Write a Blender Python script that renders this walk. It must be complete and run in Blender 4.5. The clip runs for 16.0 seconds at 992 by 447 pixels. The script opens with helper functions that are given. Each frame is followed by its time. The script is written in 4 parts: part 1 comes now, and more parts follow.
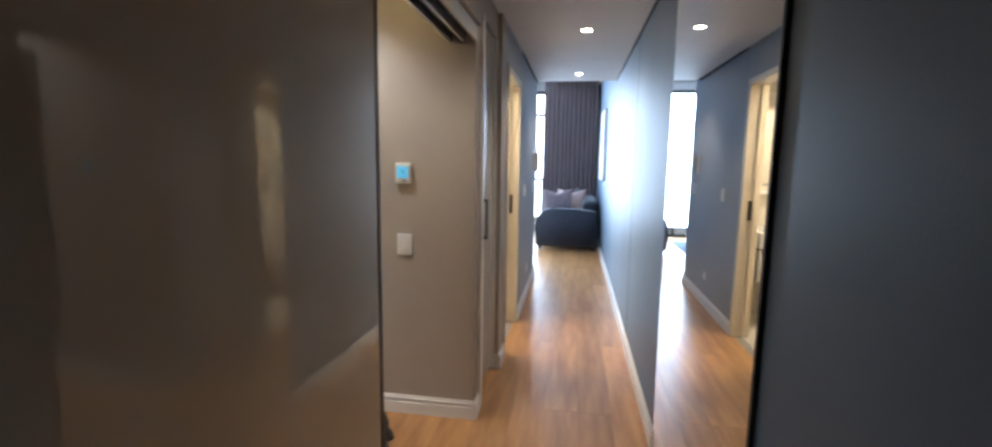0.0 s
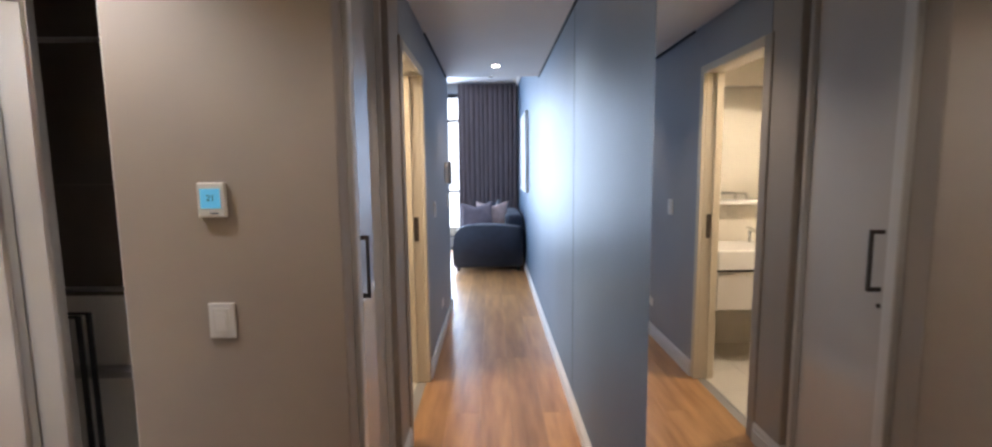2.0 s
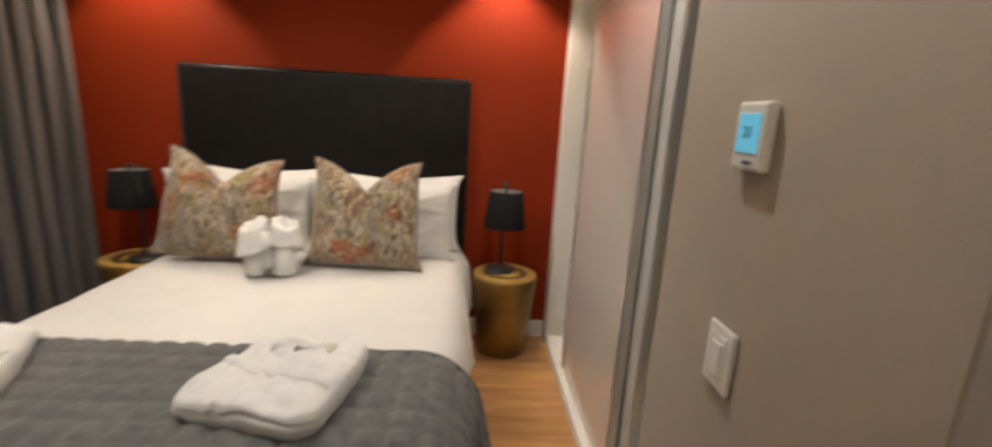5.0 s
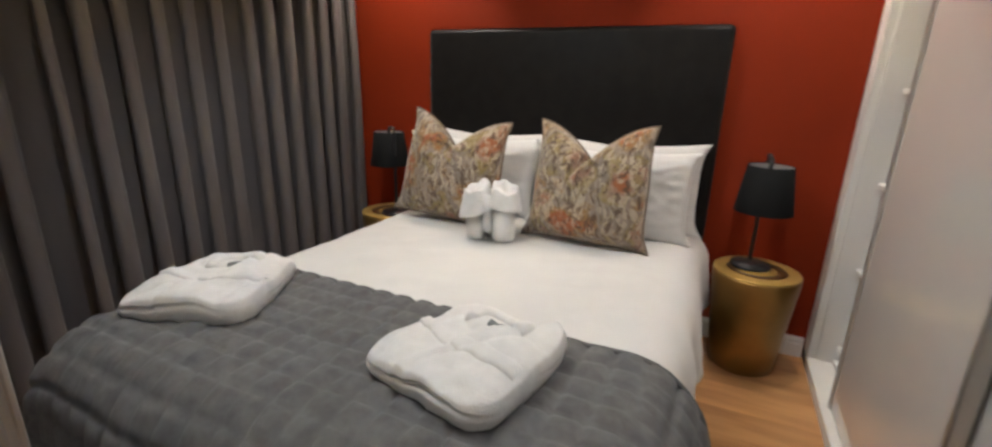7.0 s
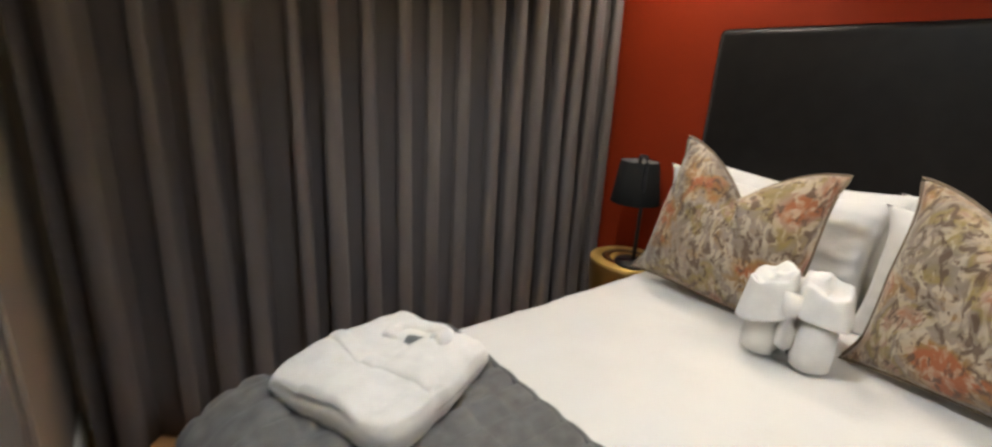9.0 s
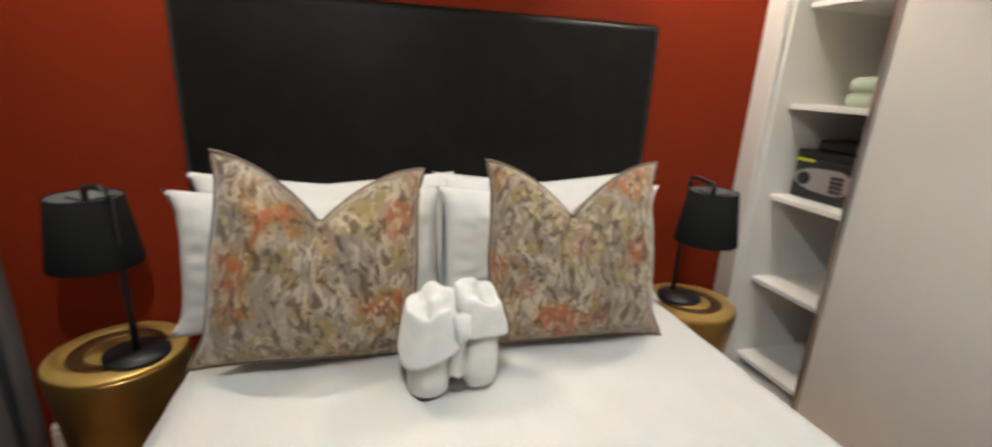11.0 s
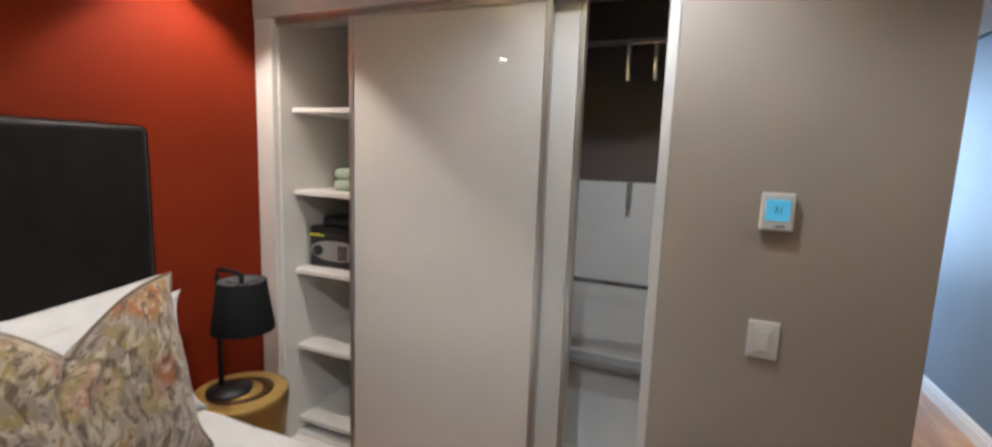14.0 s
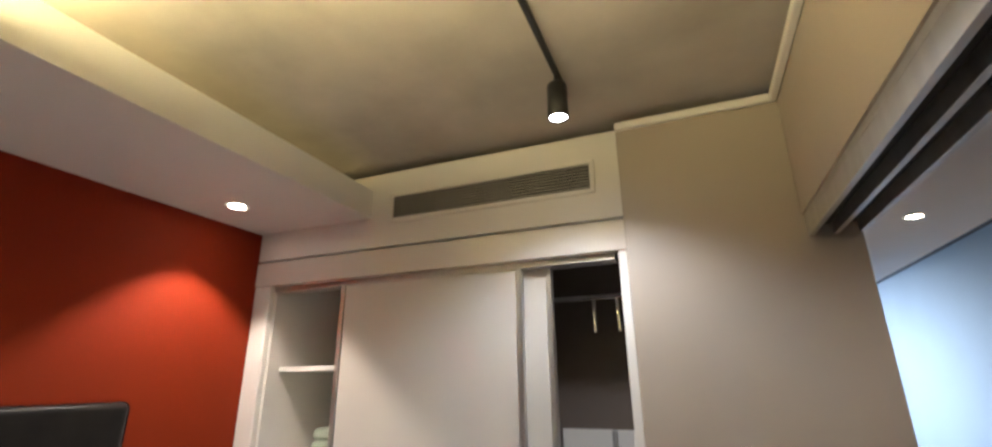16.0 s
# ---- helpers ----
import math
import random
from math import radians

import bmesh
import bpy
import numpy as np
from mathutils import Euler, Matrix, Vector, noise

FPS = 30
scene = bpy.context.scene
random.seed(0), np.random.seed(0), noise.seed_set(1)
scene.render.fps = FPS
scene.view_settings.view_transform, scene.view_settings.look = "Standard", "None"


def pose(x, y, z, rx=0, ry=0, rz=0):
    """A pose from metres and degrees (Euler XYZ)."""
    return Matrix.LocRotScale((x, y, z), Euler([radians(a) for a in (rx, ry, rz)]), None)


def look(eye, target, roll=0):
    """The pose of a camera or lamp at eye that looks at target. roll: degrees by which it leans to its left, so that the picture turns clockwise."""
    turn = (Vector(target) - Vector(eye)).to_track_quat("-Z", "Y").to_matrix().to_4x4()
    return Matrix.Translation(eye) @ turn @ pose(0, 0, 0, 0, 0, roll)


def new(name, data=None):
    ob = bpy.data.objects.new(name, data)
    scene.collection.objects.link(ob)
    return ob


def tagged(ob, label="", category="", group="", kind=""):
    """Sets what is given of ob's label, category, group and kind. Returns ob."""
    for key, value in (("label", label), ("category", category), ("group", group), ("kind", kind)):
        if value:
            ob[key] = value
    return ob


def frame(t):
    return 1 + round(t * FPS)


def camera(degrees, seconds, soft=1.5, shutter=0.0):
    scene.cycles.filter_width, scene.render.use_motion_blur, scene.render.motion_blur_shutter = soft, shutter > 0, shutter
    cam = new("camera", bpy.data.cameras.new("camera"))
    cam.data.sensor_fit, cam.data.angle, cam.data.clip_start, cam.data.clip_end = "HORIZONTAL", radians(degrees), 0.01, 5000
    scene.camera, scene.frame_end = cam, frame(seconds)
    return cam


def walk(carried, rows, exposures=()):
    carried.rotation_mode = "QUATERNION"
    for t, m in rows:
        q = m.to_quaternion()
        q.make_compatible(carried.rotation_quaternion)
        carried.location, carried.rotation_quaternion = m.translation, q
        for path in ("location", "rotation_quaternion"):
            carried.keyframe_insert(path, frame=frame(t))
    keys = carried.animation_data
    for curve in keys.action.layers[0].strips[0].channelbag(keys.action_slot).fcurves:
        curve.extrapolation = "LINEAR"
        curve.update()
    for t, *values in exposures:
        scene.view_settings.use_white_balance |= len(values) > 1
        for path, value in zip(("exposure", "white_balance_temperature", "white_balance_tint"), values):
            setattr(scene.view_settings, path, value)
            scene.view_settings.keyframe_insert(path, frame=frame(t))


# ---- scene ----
cam = camera(91.6, 16.0, soft=2.4, shutter=0.4)
PATH = [
    (0, (0.263, 0.134, 1.439), (-0.053, 2.092, 1.177), 0.8),
    (0.5, (0.276, 0.29, 1.441), (0.225, 2.272, 1.176), 1.2),
    (1, (0.252, 0.543, 1.454), (0.29, 2.528, 1.213), 0.5),
    (1.5, (0.242, 0.81, 1.453), (0.279, 2.795, 1.215), 0.1),
    (2, (0.229, 1.104, 1.446), (0.242, 3.091, 1.225), -0.6),
    (2.5, (0.22, 1.367, 1.413), (-0.088, 3.332, 1.202), -1.1),
    (3, (0.229, 1.606, 1.422), (-0.474, 3.466, 1.208), 0.5),
    (3.5, (0.194, 1.75, 1.39), (-0.879, 3.417, 1.122), 0.4),
    (4, (0.123, 1.906, 1.387), (-1.313, 3.263, 1.073), 3.7),
    (4.5, (0.107, 2.018, 1.373), (-1.664, 2.873, 1.007), 1.7),
    (5, (0.13, 2.158, 1.37), (-1.82, 2.265, 0.935), 3.5),
    (5.2, (0.16, 2.17, 1.384), (-1.777, 2.039, 0.903), 3.6),
    (7.3, (-0.229, 2.145, 1.262), (-1.877, 1.161, 0.7), 2.1),
    (7.5, (-0.282, 2.104, 1.254), (-1.818, 0.955, 0.688), 2.3),
    (7.7, (-0.332, 2.08, 1.274), (-1.709, 0.75, 0.697), 1.8),
    (8, (-0.385, 1.996, 1.27), (-1.509, 0.449, 0.684), 2.5),
    (8.2, (-0.425, 1.956, 1.285), (-1.379, 0.302, 0.69), 2.9),
    (10.3, (-0.956, 1.163, 1.324), (-2.857, 0.87, 0.775), 3.0),
    (10.5, (-0.984, 1.099, 1.33), (-2.903, 1.131, 0.768), 2.8),
    (11, (-0.983, 1.058, 1.342), (-2.824, 1.587, 0.765), 2.9),
    (11.5, (-0.967, 1.016, 1.345), (-2.598, 2.023, 0.774), 3.1),
    (12, (-0.948, 0.972, 1.357), (-2.329, 2.303, 0.79), 1.8),
    (12.5, (-0.936, 0.979, 1.374), (-2.102, 2.509, 0.826), 2.8),
    (13, (-0.911, 1.012, 1.393), (-1.821, 2.713, 0.865), 2.1),
    (13.5, (-0.887, 1.021, 1.426), (-1.718, 2.773, 0.935), 2.4),
    (14, (-0.856, 1.015, 1.486), (-1.618, 2.845, 1.218), 2.1),
    (14.5, (-0.828, 0.984, 1.535), (-1.582, 2.836, 1.496), 0.5),
    (15, (-0.805, 0.95, 1.568), (-1.547, 2.796, 1.775), -0.1),
    (15.5, (-0.78, 0.925, 1.593), (-1.51, 2.739, 2.016), -0.5),
    (16, (-0.763, 0.91, 1.613), (-1.469, 2.676, 2.232), -0.6),
]
EXPOSURE = [
    (0, 0.3, 6250, 13), (0.5, 0.58, 6450, 17), (1.0, 0.45, 6450, 18), (1.5, 0.18, 6450, 19), (2.0, -0.06, 6350, 19), (2.5, -0.28, 6300, 18), (3.5, -0.42, 6600, 19), (4.3, -0.12, 7000, 17), (5.0, 0.08, 6800, 12), (7.5, -0.05, 6000, 10),
    (8.2, 0.05, 6000, 9), (10.5, 0.2, 6450, 7), (11.0, 0.1, 5950, 6), (11.5, 0.0, 5700, 6), (12.5, -0.12, 5700, 7), (14, -0.08, 5850, 11), (15.0, 0.1, 6100, 13), (15.5, 0.1, 6150, 13), (16, 0.08, 6150, 13),
]
walk(cam, [(t, look(eye, target, roll)) for t, eye, target, roll in PATH], EXPOSURE)

# ---- light and world ----
world = bpy.data.worlds.new("world")
world.use_nodes = True
scene.world = world
wn = world.node_tree.nodes
sky = wn.new("ShaderNodeTexSky")
sky.sky_type, sky.sun_disc = "NISHITA", False
sky.sun_elevation, sky.sun_rotation = radians(48), radians(150)
world.node_tree.links.new(sky.outputs[0], wn["Background"].inputs[0])
wn["Background"].inputs[1].default_value = 0.15
WARM, NEUTRAL, COOL = (1.0, 0.86, 0.70), (0.96, 0.98, 1.0), (0.56, 0.77, 1.0)


def sun_lamp():
    d = bpy.data.lights.new("sun", "SUN")
    d.energy, d.angle, d.color = 3.0, radians(0.5), (1.0, 0.95, 0.88)
    o = new("sun", d)
    o.rotation_euler = (radians(42), 0, radians(-30))


def spot(name, place, target, watts, degrees, color, radius=0.03, blend=0.6):
    d = bpy.data.lights.new(name, "SPOT")
    d.energy, d.spot_size, d.spot_blend, d.color, d.shadow_soft_size = watts, radians(degrees), blend, color, radius
    new(name, d).matrix_world = look(place, target)


def panel(name, place, target, watts, w, h, color):
    d = bpy.data.lights.new(name, "AREA")
    d.shape, d.size, d.size_y, d.energy, d.color = "RECTANGLE", w, h, watts, color
    new(name, d).matrix_world = look(place, target)


sun_lamp()
panel("window_light", (-2.0, 9.79, 1.45), (-2.0, 0, 1.2), 420, 3.0, 2.5, COOL)
spot("downlight_beam", (-2.50, 2.29, 2.315), (-2.50, 2.29, 0), 52, 95, WARM, blend=0.35)
spot("downlight_beam", (-2.50, 0.40, 2.315), (-2.50, 0.40, 0), 52, 95, WARM, blend=0.35)
spot("track_beam", (-1.08, 2.25, 2.37), (-1.12, 2.0, 0), 31, 140, NEUTRAL)
# Added beam from an unseen second track head, to light the bed.
spot("track_beam", (-1.08, 0.95, 2.37), (-1.90, 1.30, 0), 57, 116, NEUTRAL, blend=0.75)
spot("downlight_beam", (0.31, 3.76, 2.34), (0.31, 3.76, 0), 27, 120, WARM)
# Unseen downlight at y 2.15, added to brighten the near corridor.
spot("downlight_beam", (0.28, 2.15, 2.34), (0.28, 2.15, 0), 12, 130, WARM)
spot("downlight_beam", (0.27, 5.50, 2.34), (0.27, 5.50, 0), 22, 110, WARM)
spot("downlight_beam", (-0.75, 4.0, 2.27), (-0.75, 4.0, 0), 34, 150, (1.0, 0.86, 0.64))
spot("downlight_beam", (-1.35, 4.0, 2.27), (-1.35, 4.0, 0), 84, 150, (1.0, 0.86, 0.64))
panel("cove_light", (-2.20, 1.15, 2.395), (-2.14, 1.15, 2.62), 66, 0.03, 2.8, (1.0, 0.83, 0.38))


# ---- materials ----
def material(name, color, rough=0.5, metal=0.0, vary=0.08, scale=6.0, bump=0.0, bump_scale=60.0, stretch=(1, 1, 1), second=None, mix_at=0.5, per_object=0.0, coat=0.0, sheen=0.0, rough_vary=0.0, spec=0.5):
    m = bpy.data.materials.new(name)
    m.use_nodes = True
    t = m.node_tree
    n, l = t.nodes, t.links
    p = n["Principled BSDF"]
    p.inputs["Roughness"].default_value, p.inputs["Metallic"].default_value = rough, metal
    p.inputs["Coat Weight"].default_value, p.inputs["Coat Roughness"].default_value = coat, 0.0
    p.inputs["Sheen Weight"].default_value, p.inputs["Specular IOR Level"].default_value = sheen, spec
    at = n.new("ShaderNodeTexCoord")
    mp = n.new("ShaderNodeMapping")
    mp.inputs["Scale"].default_value = stretch
    l.new(at.outputs["Object"], mp.inputs["Vector"])
    big = n.new("ShaderNodeTexNoise")
    big.inputs["Scale"].default_value, big.inputs["Detail"].default_value = scale, 6
    l.new(mp.outputs[0], big.inputs["Vector"])
    ramp = n.new("ShaderNodeMix")
    ramp.data_type = "RGBA"
    lo = tuple(max(0, c * (1 - vary)) for c in color)
    hi = tuple(min(1, c * (1 + vary)) for c in (second or color))
    ramp.inputs["A"].default_value, ramp.inputs["B"].default_value = (*lo, 1), (*hi, 1)
    fac = n.new("ShaderNodeMapRange")
    fac.inputs["From Min"].default_value, fac.inputs["From Max"].default_value = mix_at - 0.2, mix_at + 0.2
    l.new(big.outputs["Fac"], fac.inputs["Value"])
    l.new(fac.outputs[0], ramp.inputs["Factor"])
    out = ramp.outputs["Result"]
    if per_object:
        info = n.new("ShaderNodeObjectInfo")
        k = n.new("ShaderNodeMapRange")
        k.inputs["To Min"].default_value, k.inputs["To Max"].default_value = 1 - per_object, 1 + per_object
        l.new(info.outputs["Random"], k.inputs["Value"])
        v = n.new("ShaderNodeHueSaturation")
        l.new(k.outputs[0], v.inputs["Value"])
        l.new(out, v.inputs["Color"])
        out = v.outputs["Color"]
        off = n.new("ShaderNodeVectorMath")
        off.operation = "MULTIPLY_ADD"
        off.inputs[1].default_value = (1, 1, 1)
        sc = n.new("ShaderNodeVectorMath")
        sc.operation = "SCALE"
        sc.inputs[0].default_value = (13, 7, 5)
        l.new(info.outputs["Random"], sc.inputs["Scale"])
        l.new(at.outputs["Object"], off.inputs[0])
        l.new(sc.outputs[0], off.inputs[2])
        l.new(off.outputs[0], mp.inputs["Vector"])
    l.new(out, p.inputs["Base Color"])
    if rough_vary:
        rv = n.new("ShaderNodeMapRange")
        rv.inputs["To Min"].default_value, rv.inputs["To Max"].default_value = rough - rough_vary, rough + rough_vary
        l.new(big.outputs["Fac"], rv.inputs["Value"])
        l.new(rv.outputs[0], p.inputs["Roughness"])
    if bump:
        fine = n.new("ShaderNodeTexNoise")
        fine.inputs["Scale"].default_value, fine.inputs["Detail"].default_value = bump_scale, 4
        l.new(mp.outputs[0], fine.inputs["Vector"])
        b = n.new("ShaderNodeBump")
        b.inputs["Strength"].default_value, b.inputs["Distance"].default_value = bump, 0.004
        l.new(fine.outputs["Fac"], b.inputs["Height"])
        l.new(b.outputs[0], p.inputs["Normal"])
    return m


def glow(name, color, strength):
    m = bpy.data.materials.new(name)
    m.use_nodes = True
    p = m.node_tree.nodes["Principled BSDF"]
    p.inputs["Base Color"].default_value = (*color, 1)
    p.inputs["Emission Color"].default_value = (*color, 1)
    p.inputs["Emission Strength"].default_value = strength
    return m


def glass_material():
    m = bpy.data.materials.new("clear_glass")
    m.use_nodes = True
    p = m.node_tree.nodes["Principled BSDF"]
    p.inputs["Roughness"].default_value, p.inputs["Transmission Weight"].default_value, p.inputs["IOR"].default_value = 0.0, 1.0, 1.1
    return m


def print_material():
    """Velvet cushion cloth with brushed strokes in grey, rust, ochre and olive."""
    m = bpy.data.materials.new("printed_velvet")
    m.use_nodes = True
    n, l = m.node_tree.nodes, m.node_tree.links
    p = n["Principled BSDF"]
    at = n.new("ShaderNodeTexCoord")
    mp = n.new("ShaderNodeMapping")
    mp.inputs["Scale"].default_value, mp.inputs["Rotation"].default_value = (1.5, 1.0, 0.75), (0, 0.35, 0)
    curl = n.new("ShaderNodeTexNoise")
    curl.inputs["Scale"].default_value, curl.inputs["Detail"].default_value = 5.0, 1
    push = n.new("ShaderNodeVectorMath")
    push.operation = "MULTIPLY_ADD"
    push.inputs[1].default_value = (0.13, 0.13, 0.09)
    info = n.new("ShaderNodeObjectInfo")
    shift = n.new("ShaderNodeVectorMath")
    shift.operation = "MULTIPLY_ADD"
    shift.inputs[1].default_value = (7.0, 0.0, 5.0)
    l.new(info.outputs["Random"], shift.inputs[0])
    l.new(at.outputs["Object"], shift.inputs[2])
    l.new(shift.outputs[0], curl.inputs["Vector"])
    l.new(curl.outputs["Color"], push.inputs[0])
    l.new(shift.outputs[0], push.inputs[2])
    l.new(push.outputs[0], mp.inputs["Vector"])
    def noise_node(scale, detail, distortion, source):
        k = n.new("ShaderNodeTexNoise")
        k.inputs["Scale"].default_value, k.inputs["Detail"].default_value, k.inputs["Distortion"].default_value = scale, detail, distortion
        l.new(source, k.inputs["Vector"])
        return k.outputs["Fac"]

    def step(value, lo, hi, top=1.0):
        k = n.new("ShaderNodeMapRange")
        k.inputs["From Min"].default_value, k.inputs["From Max"].default_value, k.inputs["To Max"].default_value = lo, hi, top
        l.new(value, k.inputs["Value"])
        return k.outputs[0]

    def blend(fac, a, b):
        k = n.new("ShaderNodeMix")
        k.data_type = "RGBA"
        l.new(fac, k.inputs["Factor"])
        for key, v in (("A", a), ("B", b)):
            if isinstance(v, tuple):
                k.inputs[key].default_value = (*v, 1)
            else:
                l.new(v, k.inputs[key])
        return k.outputs["Result"]
    patch = noise_node(4.8, 4, 0.4, shift.outputs[0])
    ramp = n.new("ShaderNodeValToRGB")
    el = ramp.color_ramp.elements
    el[0].position, el[0].color = 0.37, (0.30, 0.085, 0.022, 1)
    el[1].position, el[1].color = 0.64, (0.27, 0.085, 0.022, 1)
    for pos, c in ((0.42, (0.24, 0.135, 0.04, 1)), (0.47, (0.23, 0.185, 0.15, 1)), (0.51, (0.20, 0.155, 0.11, 1)), (0.54, (0.22, 0.16, 0.045, 1)), (0.58, (0.27, 0.17, 0.12, 1))):
        el.new(pos).color = c
    l.new(patch, ramp.inputs["Fac"])
    strokes = noise_node(31, 6, 0.7, mp.outputs[0])
    warp = noise_node(36, 5, 0.7, mp.outputs[0])
    broad = noise_node(8, 4, 0.5, shift.outputs[0])
    pale = blend(step(strokes, 0.48, 0.58, 0.68), ramp.outputs[0], (0.47, 0.39, 0.29))
    warm = blend(step(broad, 0.50, 0.64, 0.7), pale, ramp.outputs[0])
    both = blend(step(warp, 0.53, 0.60, 0.85), warm, (0.085, 0.045, 0.022))
    l.new(both, p.inputs["Base Color"])
    p.inputs["Roughness"].default_value, p.inputs["Sheen Weight"].default_value = 0.7, 0.3
    b = n.new("ShaderNodeBump")
    b.inputs["Strength"].default_value, b.inputs["Distance"].default_value = 0.25, 0.004
    l.new(warp, b.inputs["Height"])
    l.new(b.outputs[0], p.inputs["Normal"])
    return m


M_TAUPE = material("taupe_wall_paint", (0.42, 0.365, 0.305), 0.6, vary=0.04, scale=2, bump=0.12, bump_scale=160)
M_SLATE = material("slate_wall_paint", (0.108, 0.162, 0.228), 0.46, vary=0.08, scale=1.5, bump=0.12, bump_scale=140, spec=0.4)
M_GREY = material("grey_wall_paint", (0.33, 0.345, 0.36), 0.55, vary=0.04, scale=2, bump=0.12, bump_scale=150)
M_RED = material("rust_red_wall_paint", (0.225, 0.024, 0.006), 0.65, vary=0.06, scale=2, bump=0.12, bump_scale=140, spec=0.12)
M_CEIL = material("white_ceiling_paint", (0.74, 0.72, 0.69), 0.7, vary=0.03, scale=2, bump=0.08, bump_scale=120)
M_SLAB = material("bare_concrete", (0.40, 0.36, 0.32), 0.8, vary=0.16, scale=3, bump=0.3, bump_scale=40)
M_TRIM = material("white_gloss_trim", (0.78, 0.76, 0.72), 0.35, vary=0.03, scale=3)
M_CREAM = material("cream_door_enamel", (0.68, 0.60, 0.46), 0.35, vary=0.04, scale=3)
M_OAK = material("oiled_oak", (0.40, 0.19, 0.068), 0.33, vary=0.11, scale=2.4, stretch=(6, 0.8, 1), second=(0.54, 0.29, 0.12), bump=0.08, bump_scale=30, per_object=0.11, rough_vary=0.08)
# One beige glass in two tones: paler for bedroom light, darker for corridor shade.
M_GLOSSLIT = material("lit_gloss_glass", (0.66, 0.63, 0.585), 0.012, vary=0.02, scale=1.2, coat=0.5)
M_GLOSSDIM = material("dim_gloss_glass", (0.45, 0.38, 0.29), 0.004, vary=0.02, scale=1.2, coat=0.5)
M_GLOSSW = material("white_gloss_board", (0.66, 0.62, 0.57), 0.02, vary=0.02, scale=1.2, coat=0.4)
M_WHITE = material("white_melamine", (0.80, 0.775, 0.73), 0.45, vary=0.03, scale=4)
M_ALU = material("brushed_aluminium", (0.60, 0.59, 0.57), 0.42, metal=1.0, vary=0.08, scale=30, stretch=(1, 1, 0.02), rough_vary=0.08)
M_CHROME = material("chrome", (0.75, 0.75, 0.75), 0.12, metal=1.0, vary=0.03)
# Black for shade in gaps and recesses, also for dark edging and joints.
M_DARKGAP = material("black_gap_shade_and_trim", (0.012, 0.012, 0.013), 0.7, vary=0.1)
M_BLACK = material("black_powder_coat", (0.014, 0.014, 0.016), 0.45, vary=0.1, scale=20, bump=0.1, bump_scale=200)
M_BRONZE = material("dark_bronze_handle", (0.12, 0.10, 0.085), 0.4, metal=0.9, vary=0.1)
M_MIRROR = material("mirror_silver", (0.86, 0.87, 0.87), 0.0, metal=1.0, vary=0.01)
M_LINEN = material("white_cotton", (0.63, 0.615, 0.59), 0.85, vary=0.03, scale=5, bump=0.25, bump_scale=90, sheen=0.2)
M_TOWEL = material("white_terry", (0.67, 0.655, 0.63), 0.95, vary=0.05, scale=30, bump=0.6, bump_scale=260, sheen=0.2)
M_QUILT = material("charcoal_quilt", (0.122, 0.120, 0.120), 0.85, vary=0.2, scale=25, bump=0.35, bump_scale=300, sheen=0.08, spec=0.2)
M_DRAPE = material("grey_velvet_drape", (0.108, 0.095, 0.092), 0.75, vary=0.15, scale=8, stretch=(1, 1, 0.2), bump=0.15, bump_scale=250, sheen=0.04, spec=0.2)
M_HEAD = material("charcoal_upholstery", (0.0078, 0.0067, 0.0062), 0.42, sheen=0.08, vary=0.25, scale=14, bump=0.15, bump_scale=300, spec=0.12)
M_PRINT = print_material()
M_PIPE = material("brown_piping", (0.17, 0.125, 0.085), 0.8, vary=0.1)
M_GOLD = material("antique_gold_lacquer", (0.29, 0.17, 0.048), 0.33, metal=0.75, vary=0.2, scale=5, rough_vary=0.1)
M_GOLDPALE = material("pale_gold_lacquer", (0.55, 0.36, 0.10), 0.4, metal=0.45, vary=0.12, scale=6)
M_GOLDDARK = material("dark_bronze_lacquer", (0.10, 0.045, 0.016), 0.35, metal=0.3, vary=0.15, scale=6)
M_SHADE = material("black_fabric_shade", (0.006, 0.0063, 0.0066), 0.85, vary=0.1, bump=0.2, bump_scale=300, spec=0.15)
M_SHADEIN = material("silver_shade_lining", (0.45, 0.44, 0.42), 0.45, vary=0.05)
M_NAVY = material("navy_upholstery", (0.016, 0.022, 0.04), 0.75, vary=0.15, scale=12, bump=0.3, bump_scale=250, sheen=0.25)
M_LILAC = material("mauve_cushion_cloth", (0.20, 0.16, 0.18), 0.85, vary=0.1, scale=14, bump=0.3, bump_scale=200)
M_PINK = material("dusty_pink_cushion_cloth", (0.42, 0.30, 0.28), 0.85, vary=0.1, scale=14, bump=0.3, bump_scale=200)
M_LDRAPE = material("plum_grey_drape", (0.125, 0.095, 0.10), 0.85, vary=0.15, scale=8, stretch=(1, 1, 0.2), bump=0.15, bump_scale=250, sheen=0.3)
M_TILE = material("pale_stone_tile", (0.58, 0.53, 0.44), 0.3, vary=0.06, scale=4, per_object=0.03)
M_GROUT = material("grey_grout", (0.30, 0.28, 0.25), 0.8, vary=0.06)
M_CERAMIC = material("white_ceramic", (0.80, 0.78, 0.73), 0.15, vary=0.01, coat=0.3)
M_SAFE = material("black_safe_steel", (0.018, 0.018, 0.019), 0.4, vary=0.1, scale=20)
M_SILVER = material("silver_plastic", (0.42, 0.41, 0.40), 0.35, metal=0.5, vary=0.05)
M_YELLOW = material("yellow_label", (0.62, 0.62, 0.02), 0.5, vary=0.05)
M_EMBLEM = material("grey_embroidery", (0.16, 0.17, 0.17), 0.9, vary=0.4, scale=120, bump=0.5, bump_scale=400)
M_MINT = material("pale_green_terry", (0.42, 0.48, 0.38), 0.9, vary=0.08, scale=30, bump=0.8, bump_scale=250)
